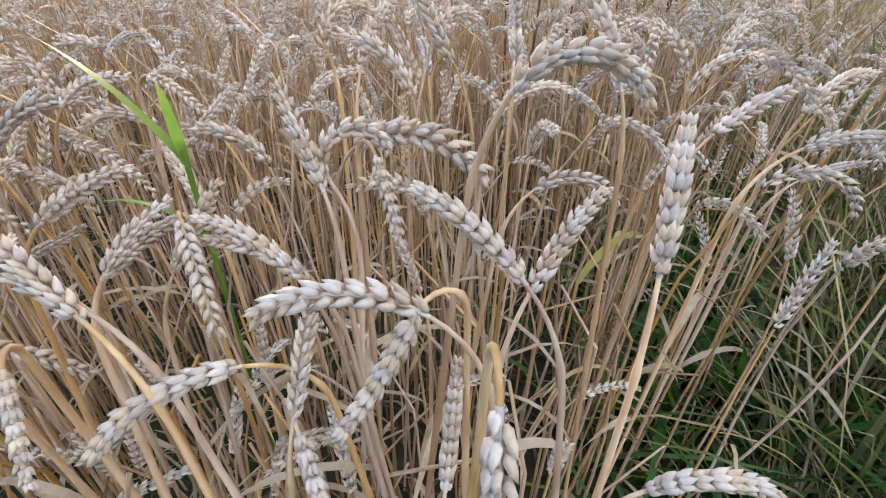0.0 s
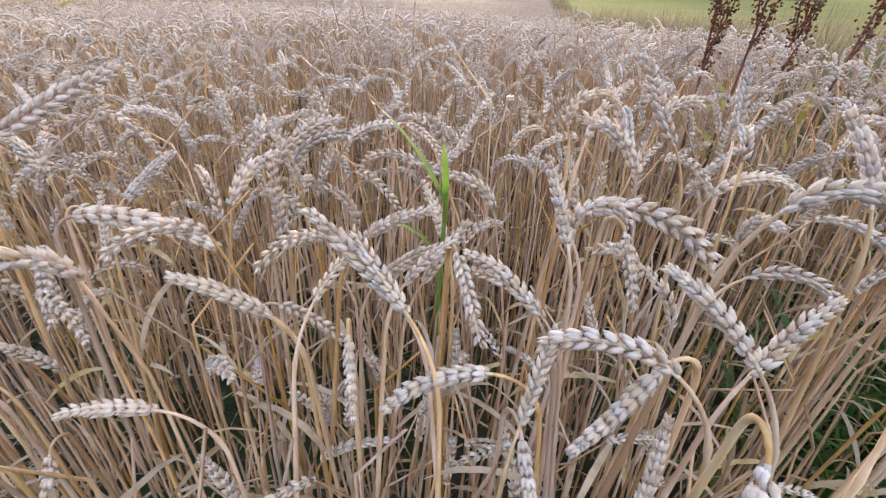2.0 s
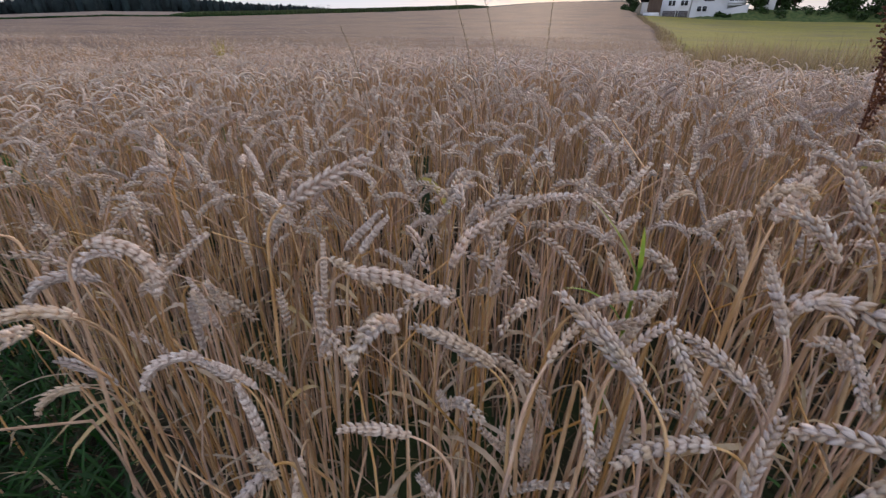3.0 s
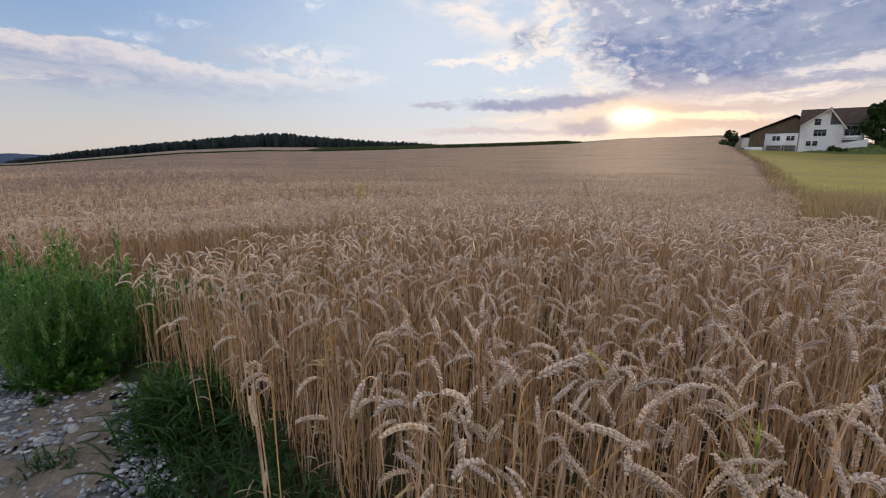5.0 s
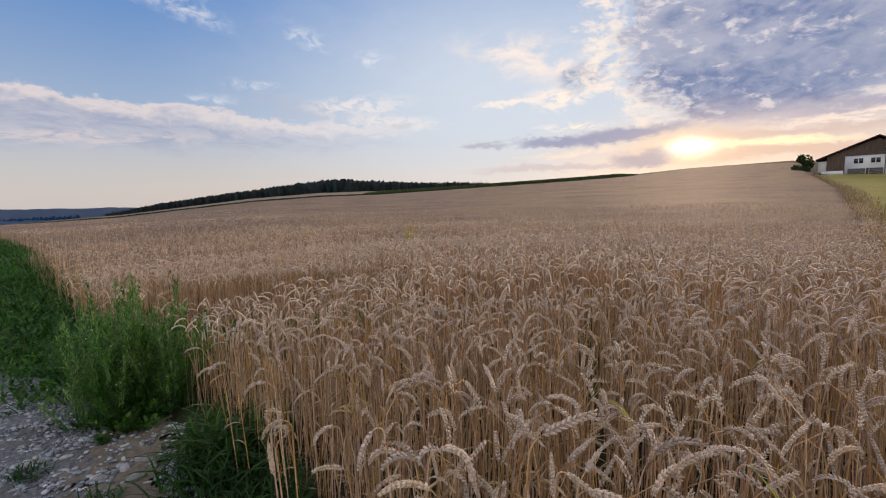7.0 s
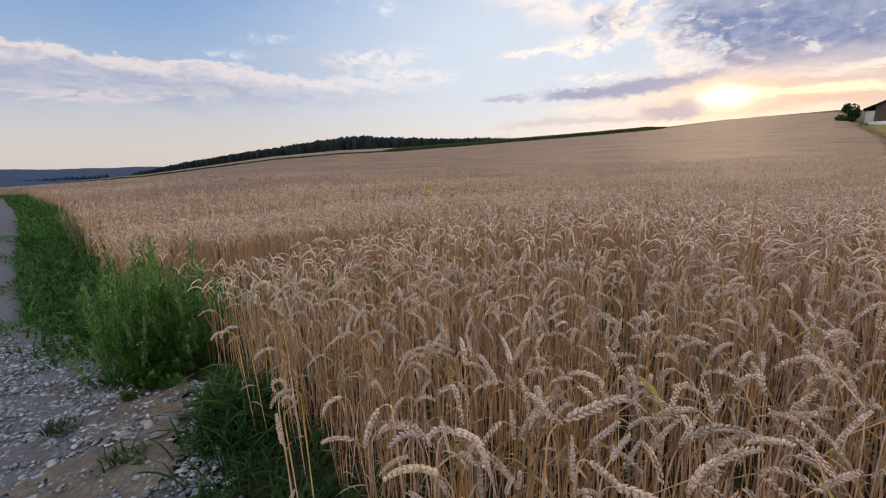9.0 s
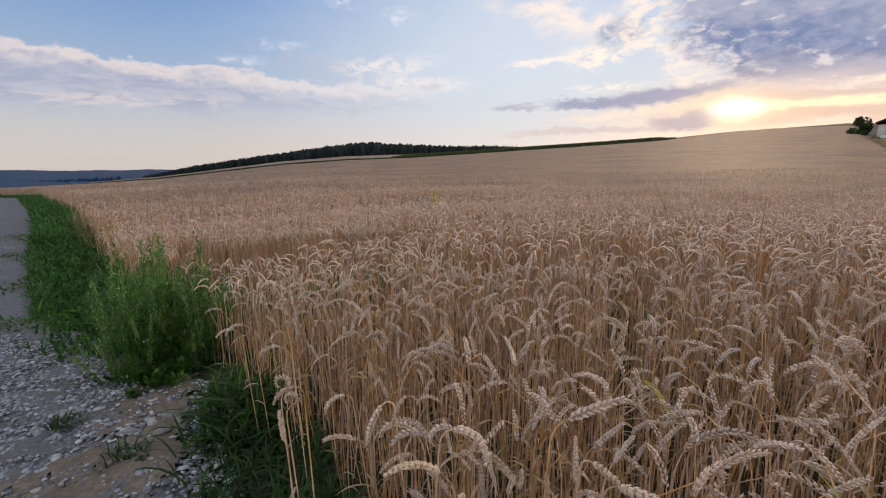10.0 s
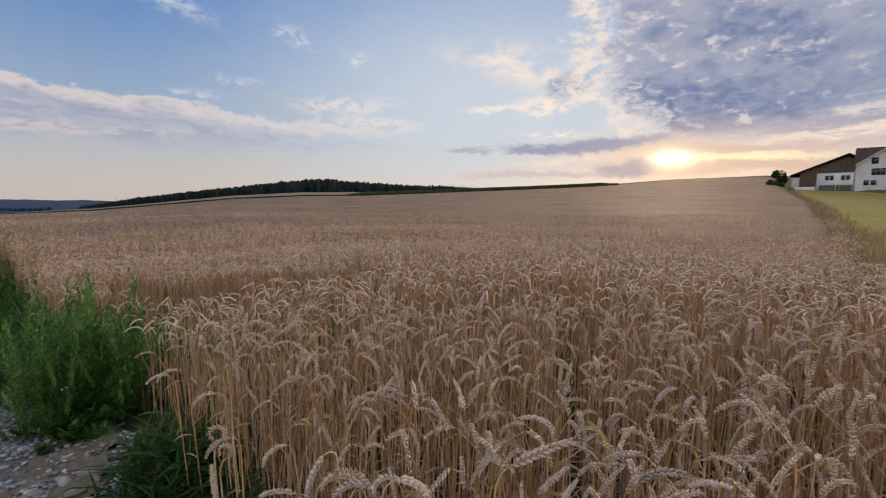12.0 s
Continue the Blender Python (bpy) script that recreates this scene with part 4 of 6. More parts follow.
# the rest of the nearest plants, each a thing of its own, of fourteen kinds
_g = np.random.default_rng(77)
_kinds = []
for _k, (_stalk, _ear, _leaves) in enumerate(kinds_of_wheat(0, 14, 41)):
    _p = new("wheat_plant")
    tagged(_p, "ripe tan wheat plant in the dense stand at the edge", "wheat plant", "wheat plants at the field's edge")
    part("stalk", _stalk, M_STALK, _p, smooth=True)
    part("ear", _ear, M_EAR, _p)
    for _leaf in _leaves:
        part("leaf", _leaf, M_LEAF, _p, "dry curled leaf")
    _kinds.append(_p)
_n = 0
while _n < 200:
    _x, _y = _g.uniform(-0.9, 2.2), _g.uniform(-0.1, 2.2)
    if not inside(FIELD, _x, _y) or in_gap(_x, _y) or math.hypot(_x - 0.40, _y - 0.22) < 0.44:
        continue
    _m = pose(_x, _y, float(land(_x, _y)), 0, 0, _g.uniform(0, 360)) @ Matrix.Scale(_g.uniform(0.88, 1.08), 4)
    if _n < len(_kinds):
        _kinds[_n].matrix_world = _m
    else:
        copy_thing(_kinds[_n % len(_kinds)], Matrix.LocRotScale(_m.translation, _m.to_quaternion(), None))
    _n += 1


# ---------------------------------------------------------------- grass, weeds and stones at the edge


def blades(places, length, width, rise, fall, seed, segs=4, spread=6.28, heading=0.0):
    """Many grass blades, each from a place on the land."""
    g = np.random.default_rng(seed)
    made = []
    for x, y in places:
        made.append(blade((x, y, float(land(x, y)) - 0.01), heading + g.uniform(-spread / 2, spread / 2), g.uniform(*length), g.uniform(*width), g.uniform(*rise), g.uniform(*fall), g, segs, 0.8))
    return join(made)


def spots(poly, count, seed, clump=0.0):
    g = np.random.default_rng(seed)
    xs, ys = [p[0] for p in poly], [p[1] for p in poly]
    found = []
    while len(found) < count:
        x, y = g.uniform(min(xs), max(xs)), g.uniform(min(ys), max(ys))
        if inside(poly, np.array([x]), np.array([y]))[0] and (not clump or lumps(x, y, clump, 51) > g.uniform(-0.9, 0.4)):
            found.append((x, y))
    return found


M_MEADOW_BLADE = material("meadow_blades", [(0.08, 0.11, 0.02), (0.16, 0.18, 0.035), (0.27, 0.26, 0.07)], 0.6, 6.0, vary=0.3, island=True, through_light=0.3)
M_GRASS_BROAD = material("broad_blades", [(0.028, 0.076, 0.016), (0.066, 0.140, 0.030), (0.135, 0.215, 0.056)], 0.5, 10.0, vary=0.35, island=True, through_light=0.3)
FRONT = [(0.75, 0.22), (1.2, 0.35), (1.8, 0.5), (2.6, 0.8), (4.0, 1.7), (5.2, 1.2), (5.2, -0.8), (2.0, -1.2), (0.95, -0.45), (0.66, -0.05)]
tagged(part("edge_grass", blades(spots(FRONT, 4200, 61), (0.12, 0.40), (0.004, 0.010), (5, 40), (60, 150), 62), M_GRASS_BROAD), "lush green grass under the thin edge of the wheat", "grass", kind="stuff")
tagged(part("edge_grass", blades(spots(FRONT, 3200, 60), (0.14, 0.42), (0.004, 0.010), (5, 40), (50, 140), 59), M_MEADOW_BLADE), "yellow-green grass beside the wheat", "grass", kind="stuff")
tagged(part("edge_grass", blades(spots(FRONT, 2400, 63), (0.16, 0.46), (0.002, 0.006), (5, 45), (50, 140), 64), M_TAN), "dry yellow grass stems among the green", "grass", kind="stuff")
CORNER = [(-0.80, 1.15), (-0.55, 0.45), (0.08, 0.35), (-0.05, 0.8), (-0.35, 1.35), (-0.8, 2.05), (-1.05, 2.4), (-1.22, 2.3), (-1.05, 1.8)]
tagged(part("edge_grass", blades(spots(CORNER, 2600, 65), (0.08, 0.20), (0.004, 0.009), (5, 45), (70, 160), 66), M_GRASS), "dark green grass clump at the corner of the crop", "grass", kind="stuff")
_g = np.random.default_rng(69)
tagged(part("edge_grass", blades([(-0.90 + _g.normal(0, 0.09), 1.85 + _g.normal(0, 0.16)) for _ in range(420)], (0.18, 0.36), (0.005, 0.012), (5, 45), (70, 140), 70, 5), M_GRASS), "lush dark grass clump at the crop's corner", "grass", kind="stuff")
_g = np.random.default_rng(56)
tagged(part("edge_grass", blades([(_g.uniform(0.95, 2.0), _g.uniform(-0.25, 0.22)) for _ in range(420)], (0.22, 0.46), (0.008, 0.017), (5, 40), (50, 130), 55, 5), M_GRASS_BROAD), "broad bright green blades at the foot of the wheat", "grass", kind="stuff")
_g = np.random.default_rng(53)
tagged(part("edge_grass", blades([(-0.97 + _g.normal(0, 0.07), 1.90 + _g.normal(0, 0.10)) for _ in range(190)], (0.20, 0.40), (0.006, 0.013), (5, 50), (70, 140), 54, 6), M_GRASS_BROAD), "broad green grass tuft at the corner of the crop", "grass", kind="stuff")
BEHIND = [(-0.6, 0.3), (0.2, 0.1), (0.9, -0.5), (2.0, -1.3), (5.3, -0.9), (6.0, -3.0), (2.0, -5.0), (-1.2, -5.0), (-0.75, -0.5)]
tagged(part("edge_grass", blades(spots(BEHIND, 4500, 57), (0.08, 0.26), (0.006, 0.014), (5, 50), (60, 150), 58, 3), M_GRASS), "rough grass at the corner of the field", "grass", kind="stuff")
# the crop thins out into the grass
FRINGE = [(0.82, 0.12), (1.15, 0.18), (1.7, 0.26), (2.6, 0.50), (3.6, 1.1), (4.0, 0.3), (2.4, -0.60), (1.3, -0.50), (0.95, -0.25)]
THIN = [(0.66, 0.06), (1.15, 0.03), (1.7, 0.07), (2.4, 0.28), (2.4, 0.48), (1.7, 0.28), (1.15, 0.20), (0.85, 0.17)]
_g = np.random.default_rng(171)
_p = np.array(spots(FRINGE, 260, 172) + spots(THIN, 90, 178))
_shapes = kinds_of_wheat(1, 12, 173)
_which, _turn, _size, _tall = _g.integers(0, 12, len(_p)), _g.normal(-0.6, 1.2, len(_p)), _g.uniform(0.9, 1.05, len(_p)), _g.uniform(0.80, 1.12, len(_p))
for _want, (_title, _mat) in enumerate((("stalks", M_STALKS), ("ears", M_EARS), ("leaves", M_LEAF))):
    tagged(part(f"wheat_{_title}", scatter(_shapes, _which, _p[:, 0], _p[:, 1], _turn, _size, _tall, _want), _mat), f"thin fringe of wheat standing in the grass, {_title}", "wheat", kind="stuff")
M_OLIVE = material("tall_olive_grass", [(0.10, 0.12, 0.035), (0.19, 0.19, 0.065), (0.31, 0.27, 0.12)], 0.75, 8.0, vary=0.3, island=True, through_light=0.25)
OVER = [(0.95, -0.12), (1.5, 0.0), (2.4, 0.25), (3.4, 0.95), (4.6, 2.3), (5.0, 3.1), (6.2, 3.2), (6.0, 1.2), (4.0, -0.9), (1.6, -0.8)]
tagged(part("edge_grass", blades(spots(OVER, 5200, 174), (0.50, 0.88), (0.002, 0.006), (0, 16), (20, 85), 175, 5), M_TAN), "tall thin dry grass beside the wheat", "grass", kind="stuff")
tagged(part("edge_grass", blades(spots(OVER, 5200, 176), (0.40, 0.78), (0.003, 0.008), (0, 22), (25, 100), 177, 5), M_OLIVE), "tall olive-green grass beside the wheat", "grass", kind="stuff")
BESIDE = [(0.85, -0.04), (1.4, 0.04), (2.1, 0.14), (2.4, -0.5), (1.2, -0.55), (0.85, -0.25)]
tagged(part("edge_grass", blades(spots(BESIDE, 1500, 181), (0.28, 0.62), (0.002, 0.006), (0, 30), (25, 110), 182, 5), M_TAN), "dry bent grass stems at the foot of the wheat", "grass", kind="stuff")
tagged(part("edge_grass", blades(spots(BESIDE, 1700, 183), (0.25, 0.55), (0.003, 0.008), (0, 30), (30, 110), 184, 5), M_OLIVE), "olive-green grass at the foot of the wheat", "grass", kind="stuff")
UNDER = [(0.0, 0.6), (1.0, 0.25), (2.2, 0.1), (2.4, 1.6), (0.5, 2.4), (-0.8, 2.0), (-0.5, 1.3)]
tagged(part("undergrowth", blades(spots(UNDER, 1300, 67), (0.06, 0.24), (0.002, 0.007), (20, 85), (70, 175), 68), M_LEAF), "fallen dry leaves and stubble between the stalks", "straw litter", kind="stuff")


# straw far below its own tone: shade under the crop put into the colour
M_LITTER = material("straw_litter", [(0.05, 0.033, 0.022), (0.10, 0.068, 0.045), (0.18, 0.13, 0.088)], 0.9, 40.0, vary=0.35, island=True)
tagged(part("straw_litter", blades(spots([(-0.1, 0.6), (0.25, 0.30), (0.85, 0.15), (2.2, 0.35), (2.4, 1.6), (0.5, 2.2), (-0.7, 1.9), (-0.4, 1.3)], 5200, 185), (0.05, 0.20), (0.003, 0.008), (70, 88), (84, 100), 186, 2), M_LITTER), "brown fallen straw under the wheat, darkened to stand in for shade", "straw litter", kind="stuff")


def weed_bush(x, y, across, deep, height, stems, seed, label="", leaf=(0.024, 0.055), twigs=10, per=13, broad=(0.004, 0.010), fan=0.5, mat=None, plume=False):
    """A shrubby weed: stems that fan out from the root, side twigs, narrow leaves, a few tiny pale flowers at the tips."""
    g = np.random.default_rng(seed)
    thing = new("weed_bush")
    floor = float(land(x, y))
    thing.matrix_world = Matrix.Translation((x, y, floor))
    wood, leaves, flowers, spires = [], [], [], []
    q = np.linspace(0, 1, 6)
    for _ in range(stems):
        a, r = g.uniform(0, 6.28), math.sqrt(g.uniform(0, 1))
        bx, by = math.cos(a) * r * across * 0.5, math.sin(a) * r * deep * 0.5
        h = height * g.uniform(0.52, 1.08) * (1 - 0.5 * r**2.2)
        lx, ly = fan * bx + g.normal(0, 0.035), fan * by + g.normal(0, 0.035)
        line = np.stack([bx * 0.75 + lx * q**1.5, by * 0.75 + ly * q**1.5, h * q], 1)
        line[:, 2] += float(land(x + bx, y + by)) - floor - 0.02
        wood.append(tube(line, np.linspace(0.0035, 0.001, 6), 3))
        spires.append(line)
        for k in range(twigs):
            t = 0.03 + 0.94 * (k + g.uniform(0, 1)) / twigs
            p = np.array([np.interp(t, q, line[:, i]) for i in range(3)])
            head, tilt = g.uniform(0, 6.28), g.uniform(0.30, 0.85) * (1.25 - 0.75 * t)
            ln = height * 0.23 * (1.15 - t) * g.uniform(0.5, 1.3) + 0.03
            way = np.array([math.cos(head) * math.sin(tilt), math.sin(head) * math.sin(tilt), math.cos(tilt)])
            for m in range(per):
                f = (m + 0.5) / per
                s = p + way * ln * f + np.array([0, 0, 0.25 * ln * f * f])
                leaves.append(blade(s, head + g.normal(0, 1.3), g.uniform(*leaf) * (1.2 - 0.6 * f), g.uniform(*broad), g.uniform(25, 75), g.uniform(70, 125), g, 2, 0.5))
            if t > 0.6 and g.random() < 0.10:
                flowers.append(husk(p + way * ln, np.array([0, 0, 1.0]), np.array([1.0, 0, 0]), 0.010, 0.006, 0.006, 4))
    tagged(part("stem", join(wood), mat or M_WEED, thing), kind="stuff")
    tagged(part("foliage", join(leaves), mat or M_WEED, thing), kind="stuff")
    if plume:
        tips = []
        for line in spires:
            for _ in range(70):
                t = g.uniform(0.58, 1.0)
                p = np.array([np.interp(t, q, line[:, i]) for i in range(3)]) + g.normal(0, 0.012 * (1.3 - t), 3)
                tips.append(blade(p, g.uniform(0, 6.28), g.uniform(0.014, 0.034), g.uniform(0.003, 0.006), g.uniform(5, 40), g.uniform(30, 80), g, 2, 0.5))
        tagged(part("plume", join(tips), M_PLUME, thing, "pale green feathery tips"), kind="stuff")
    if flowers:
        tagged(part("blossom", join(flowers), M_TRIM_PALE, thing, "tiny whitish flowers"), kind="stuff")
    return tagged(thing, label, "weed")


M_TRIM_PALE = material("small_flowers", [(0.45, 0.45, 0.36), (0.62, 0.62, 0.52)], 0.8, 40.0)
M_PLUME = material("mugwort_tips", [(0.10, 0.23, 0.05), (0.20, 0.36, 0.095), (0.33, 0.47, 0.17)], 0.7, 20.0, vary=0.25, island=True, through_light=0.3)
M_LOW = material("verge_leaves", [(0.020, 0.070, 0.012), (0.050, 0.140, 0.022), (0.11, 0.24, 0.045)], 0.6, 8.0, vary=0.3, island=True, through_light=0.3)
weed_bush(-1.84, 2.46, 0.58, 0.46, 0.90, 58, 71, label="tall feathery green mugwort bush beside the gravel track", plume=True)
weed_bush(-1.62, 2.62, 0.54, 0.50, 0.82, 46, 72, label="green feathery mugwort bush against the wheat", plume=True)
weed_bush(-2.0, 2.85, 0.48, 0.44, 0.88, 34, 73, label="tall pale-tipped mugwort bush among the verge weeds", plume=True)
for _i, (_x, _y, _h) in enumerate(((-1.66, 2.34, 0.16), (-2.45, 3.0, 0.38), (-3.05, 3.75, 0.30), (-2.75, 3.95, 0.36), (-3.45, 4.15, 0.34), (-3.2, 4.6, 0.38), (-3.95, 4.55, 0.30), (-4.1, 5.1, 0.38), (-4.75, 5.4, 0.30), (-4.7, 6.0, 0.38),
                                   (-5.5, 6.3, 0.32), (-5.5, 6.9, 0.38), (-6.4, 7.3, 0.32), (-6.4, 7.9, 0.36), (-7.4, 8.4, 0.32), (-7.3, 9.0, 0.36), (-8.5, 9.7, 0.32), (-8.4, 10.2, 0.36))):
    weed_bush(_x, _y, min(0.85, 2.3 * _h), min(0.85, 2.3 * _h), _h, 26, 80 + _i, "low dense dark green weeds on the verge of the track", (0.03, 0.055), 7, 9, (0.012, 0.024), 0.45, M_LOW)


def along_verge(count, seed, t0, t1):
    """Places on the verge between track and wheat, denser near its start."""
    g = np.random.default_rng(seed)
    line_a = np.array([(-2.35, 3.1), (-3.3, 3.55), (-3.85, 3.95), (-5.15, 5.25), (-6.95, 7.15), (-8.8, 9.3), (-13.7, 14.5), (-26.7, 27.5), (-37.0, 34.0)])
    line_b = np.array([(-2.0, 3.4), (-2.7, 4.1), (-3.3, 4.75), (-4.6, 6.2), (-6.3, 8.0), (-7.9, 9.9), (-13.2, 15.5), (-27.8, 30.4), (-39.0, 36.5)])
    t, w = g.uniform(t0, t1, count) * 8, g.uniform(-0.04, 1.05, count)
    at = np.arange(9)
    return [tuple((1 - b) * np.array([np.interp(a, at, line_a[:, k]) for k in (0, 1)]) + b * np.array([np.interp(a, at, line_b[:, k]) for k in (0, 1)])) for a, b in zip(t, w)]


tagged(part("verge", blades(along_verge(6000, 91, 0.0, 0.62), (0.08, 0.24), (0.008, 0.020), (5, 50), (60, 150), 92, 3), M_LOW), "dense green weeds along the gravel track", "verge", kind="stuff")
tagged(part("verge", blades(along_verge(5000, 93, 0.55, 1.0), (0.15, 0.36), (0.02, 0.06), (5, 45), (60, 140), 94, 2), M_LOW), "green weedy verge along the far track", "verge", kind="stuff")
_g = np.random.default_rng(89)
_tongue = [(cx + _g.normal(0, sx), cy + _g.normal(0, sy)) for cx, cy, sx, sy, n in ((-3.7, 3.65, 0.28, 0.14, 500), (-7.2, 7.15, 0.35, 0.25, 500), (-5.3, 5.1, 0.2, 0.2, 260), (-2.5, 3.05, 0.22, 0.15, 400), (-9.2, 9.2, 0.3, 0.3, 300)) for _ in range(n)]
tagged(part("verge", blades(_tongue, (0.05, 0.14), (0.008, 0.018), (10, 60), (70, 150), 90, 3), M_LOW), "low green weeds creeping over the gravel", "verge", kind="stuff")
tagged(part("notch_weeds", blades(spots(NOTCH, 2600, 95), (0.10, 0.34), (0.006, 0.016), (5, 50), (60, 150), 96, 3), M_WEED), "low green weeds in the gap behind the crop's corner", "weeds", kind="stuff")
_g = np.random.default_rng(97)
_line = [(-3.6 - 1.0 * k, 5.1 + 1.05 * k) for k in np.linspace(-0.5, 5.5, 60)]
tagged(part("edge_grass", blades([(x + _g.normal(0, 0.12), y + _g.normal(0, 0.12)) for x, y in _line for _ in range(14)], (0.3, 0.6), (0.004, 0.010), (0, 15), (20, 80), 98, 3), M_TAN), "tall yellow grass between verge and wheat", "grass", kind="stuff")
# rough grass on the boundary beyond the wheat
_far = [(x + _g.uniform(-1.5, 1.5), y + _g.uniform(-1.5, 1.5)) for x, y in zip(np.interp(np.linspace(0, 3, 8000), (0, 1, 2, 3), (-194, -122, -60, 20)), np.interp(np.linspace(0, 3, 8000), (0, 1, 2, 3), (197, 218, 237, 259)))]
tagged(part("field_margin", blades(_far, (0.9, 1.4), (0.4, 0.9), (0, 25), (20, 70), 99, 2), M_GRASS), "strip of rough grass beyond the wheat", "grass", kind="stuff")
for _i, (_x, _y) in enumerate(((-1.82, 1.88), (-1.30, 1.60), (-1.52, 1.28), (-1.0, 1.75))):
    _t = new("grass_tuft")
    _t.matrix_world = Matrix.Translation((_x, _y, float(land(_x, _y)) + 0.03))
    _g = np.random.default_rng(100 + _i)
    part("foliage", join([blade((_g.normal(0, 0.05), _g.normal(0, 0.035), 0), _g.uniform(0, 6.28), _g.uniform(0.04, 0.10), _g.uniform(0.004, 0.010), _g.uniform(15, 60), _g.uniform(80, 150), _g, 3) for _ in range(70)]), M_GRASS, _t)
    tagged(_t, "small green tuft growing in the gravel", "grass tuft", "tufts in the gravel")


def stone_shape(seed, rough=0.25):
    g = np.random.default_rng(seed)
    bm = bmesh.new()
    bmesh.ops.create_icosphere(bm, subdivisions=1, radius=1.0)
    for v in bm.verts:
        v.co *= 1 + g.uniform(-rough, rough)
        v.co.x *= 1.25
        v.co.z *= 0.55
    verts = np.array([v.co[:] for v in bm.verts])
    faces = np.array([[v.index for v in f.verts] for f in bm.faces])
    bm.free()
    return verts, faces


_g = np.random.default_rng(5)
_shapes = [stone_shape(200 + i) for i in range(8)]
_gravel = spots([(-0.65, 0.9), (-0.6, 1.2), (-0.95, 1.65), (-1.3, 2.25), (-2.1, 2.6), (-3.2, 3.2), (-4.2, 3.6), (-4.4, 2.2), (-3.0, 0.8)], 18000, 111, 0.5) + spots([(-2.1, 2.5), (-3.2, 3.2), (-4.2, 3.9), (-6.2, 6.0), (-8.2, 8.2), (-10.5, 8.0), (-7.4, 4.4), (-4.6, 1.6)], 9000, 112, 0.8)
_bare = inside(SOIL, np.array([p[0] for p in _gravel]), np.array([p[1] for p in _gravel])) & (_g.uniform(0, 1, len(_gravel)) < 0.6)
_gravel = [p for p, gone in zip(_gravel, _bare) if not gone]
_v, _f, _at = [], [], 0
for _x, _y in _gravel:
    _sv, _sf = _shapes[_g.integers(0, 8)]
    _r = min(0.016, _g.gamma(2.2, 0.0022) + 0.0030)
    _a = _g.uniform(0, 6.28)
    _c, _s = math.cos(_a) * _r, math.sin(_a) * _r
    _v.append(np.stack([_sv[:, 0] * _c - _sv[:, 1] * _s + _x, _sv[:, 0] * _s + _sv[:, 1] * _c + _y, _sv[:, 2] * _r + float(land(_x, _y)) + 0.030 + 0.1 * _r], 1))
    _f.append(_sf + _at)
    _at += len(_sv)
tagged(part("gravel", (np.concatenate(_v), np.concatenate(_f)), M_PEBBLE), "loose pale grey gravel on the track", "gravel", kind="stuff")
_meshes = [mesh_of("stone", *stone_shape(300 + i, 0.3), M_STONE) for i in range(6)]
for _x, _y in spots([(-0.8, 1.0), (-1.0, 1.8), (-1.45, 2.35), (-2.3, 2.6), (-3.0, 2.7), (-2.6, 1.2)], 100, 113):
    _o = new("stone", _meshes[_g.integers(0, 6)])
    _r = min(0.024, _g.gamma(2.0, 0.003) + 0.006)
    _o.matrix_world = Matrix.LocRotScale((_x, _y, float(land(_x, _y)) + 0.032 + 0.15 * _r), Euler((_g.uniform(-0.3, 0.3), _g.uniform(-0.3, 0.3), _g.uniform(0, 6.28))), Vector((_r, _r, _r)))
    tagged(_o, "pale grey angular stone lying on the soil", "stone", "stones by the track")


for _x, _y, _r in ((-1.31, 1.91, 0.040), (-1.37, 1.85, 0.030), (-1.25, 1.86, 0.026), (-1.27, 1.76, 0.034), (-1.19, 1.70, 0.024), (-1.43, 1.79, 0.028), (-2.02, 1.72, 0.034), (-1.62, 1.62, 0.026), (-1.75, 2.02, 0.024)):
    _o = new("stone", _meshes[_g.integers(0, 6)])
    _o.matrix_world = Matrix.LocRotScale((_x, _y, float(land(_x, _y)) + 0.032 + 0.15 * _r), Euler((_g.uniform(-0.2, 0.2), _g.uniform(-0.2, 0.2), _g.uniform(0, 6.28))), Vector((_r * 1.2, _r * 0.8, _r * 0.8)))
    tagged(_o, "large pale flat stone lying on the bare soil", "stone", "stones by the track")


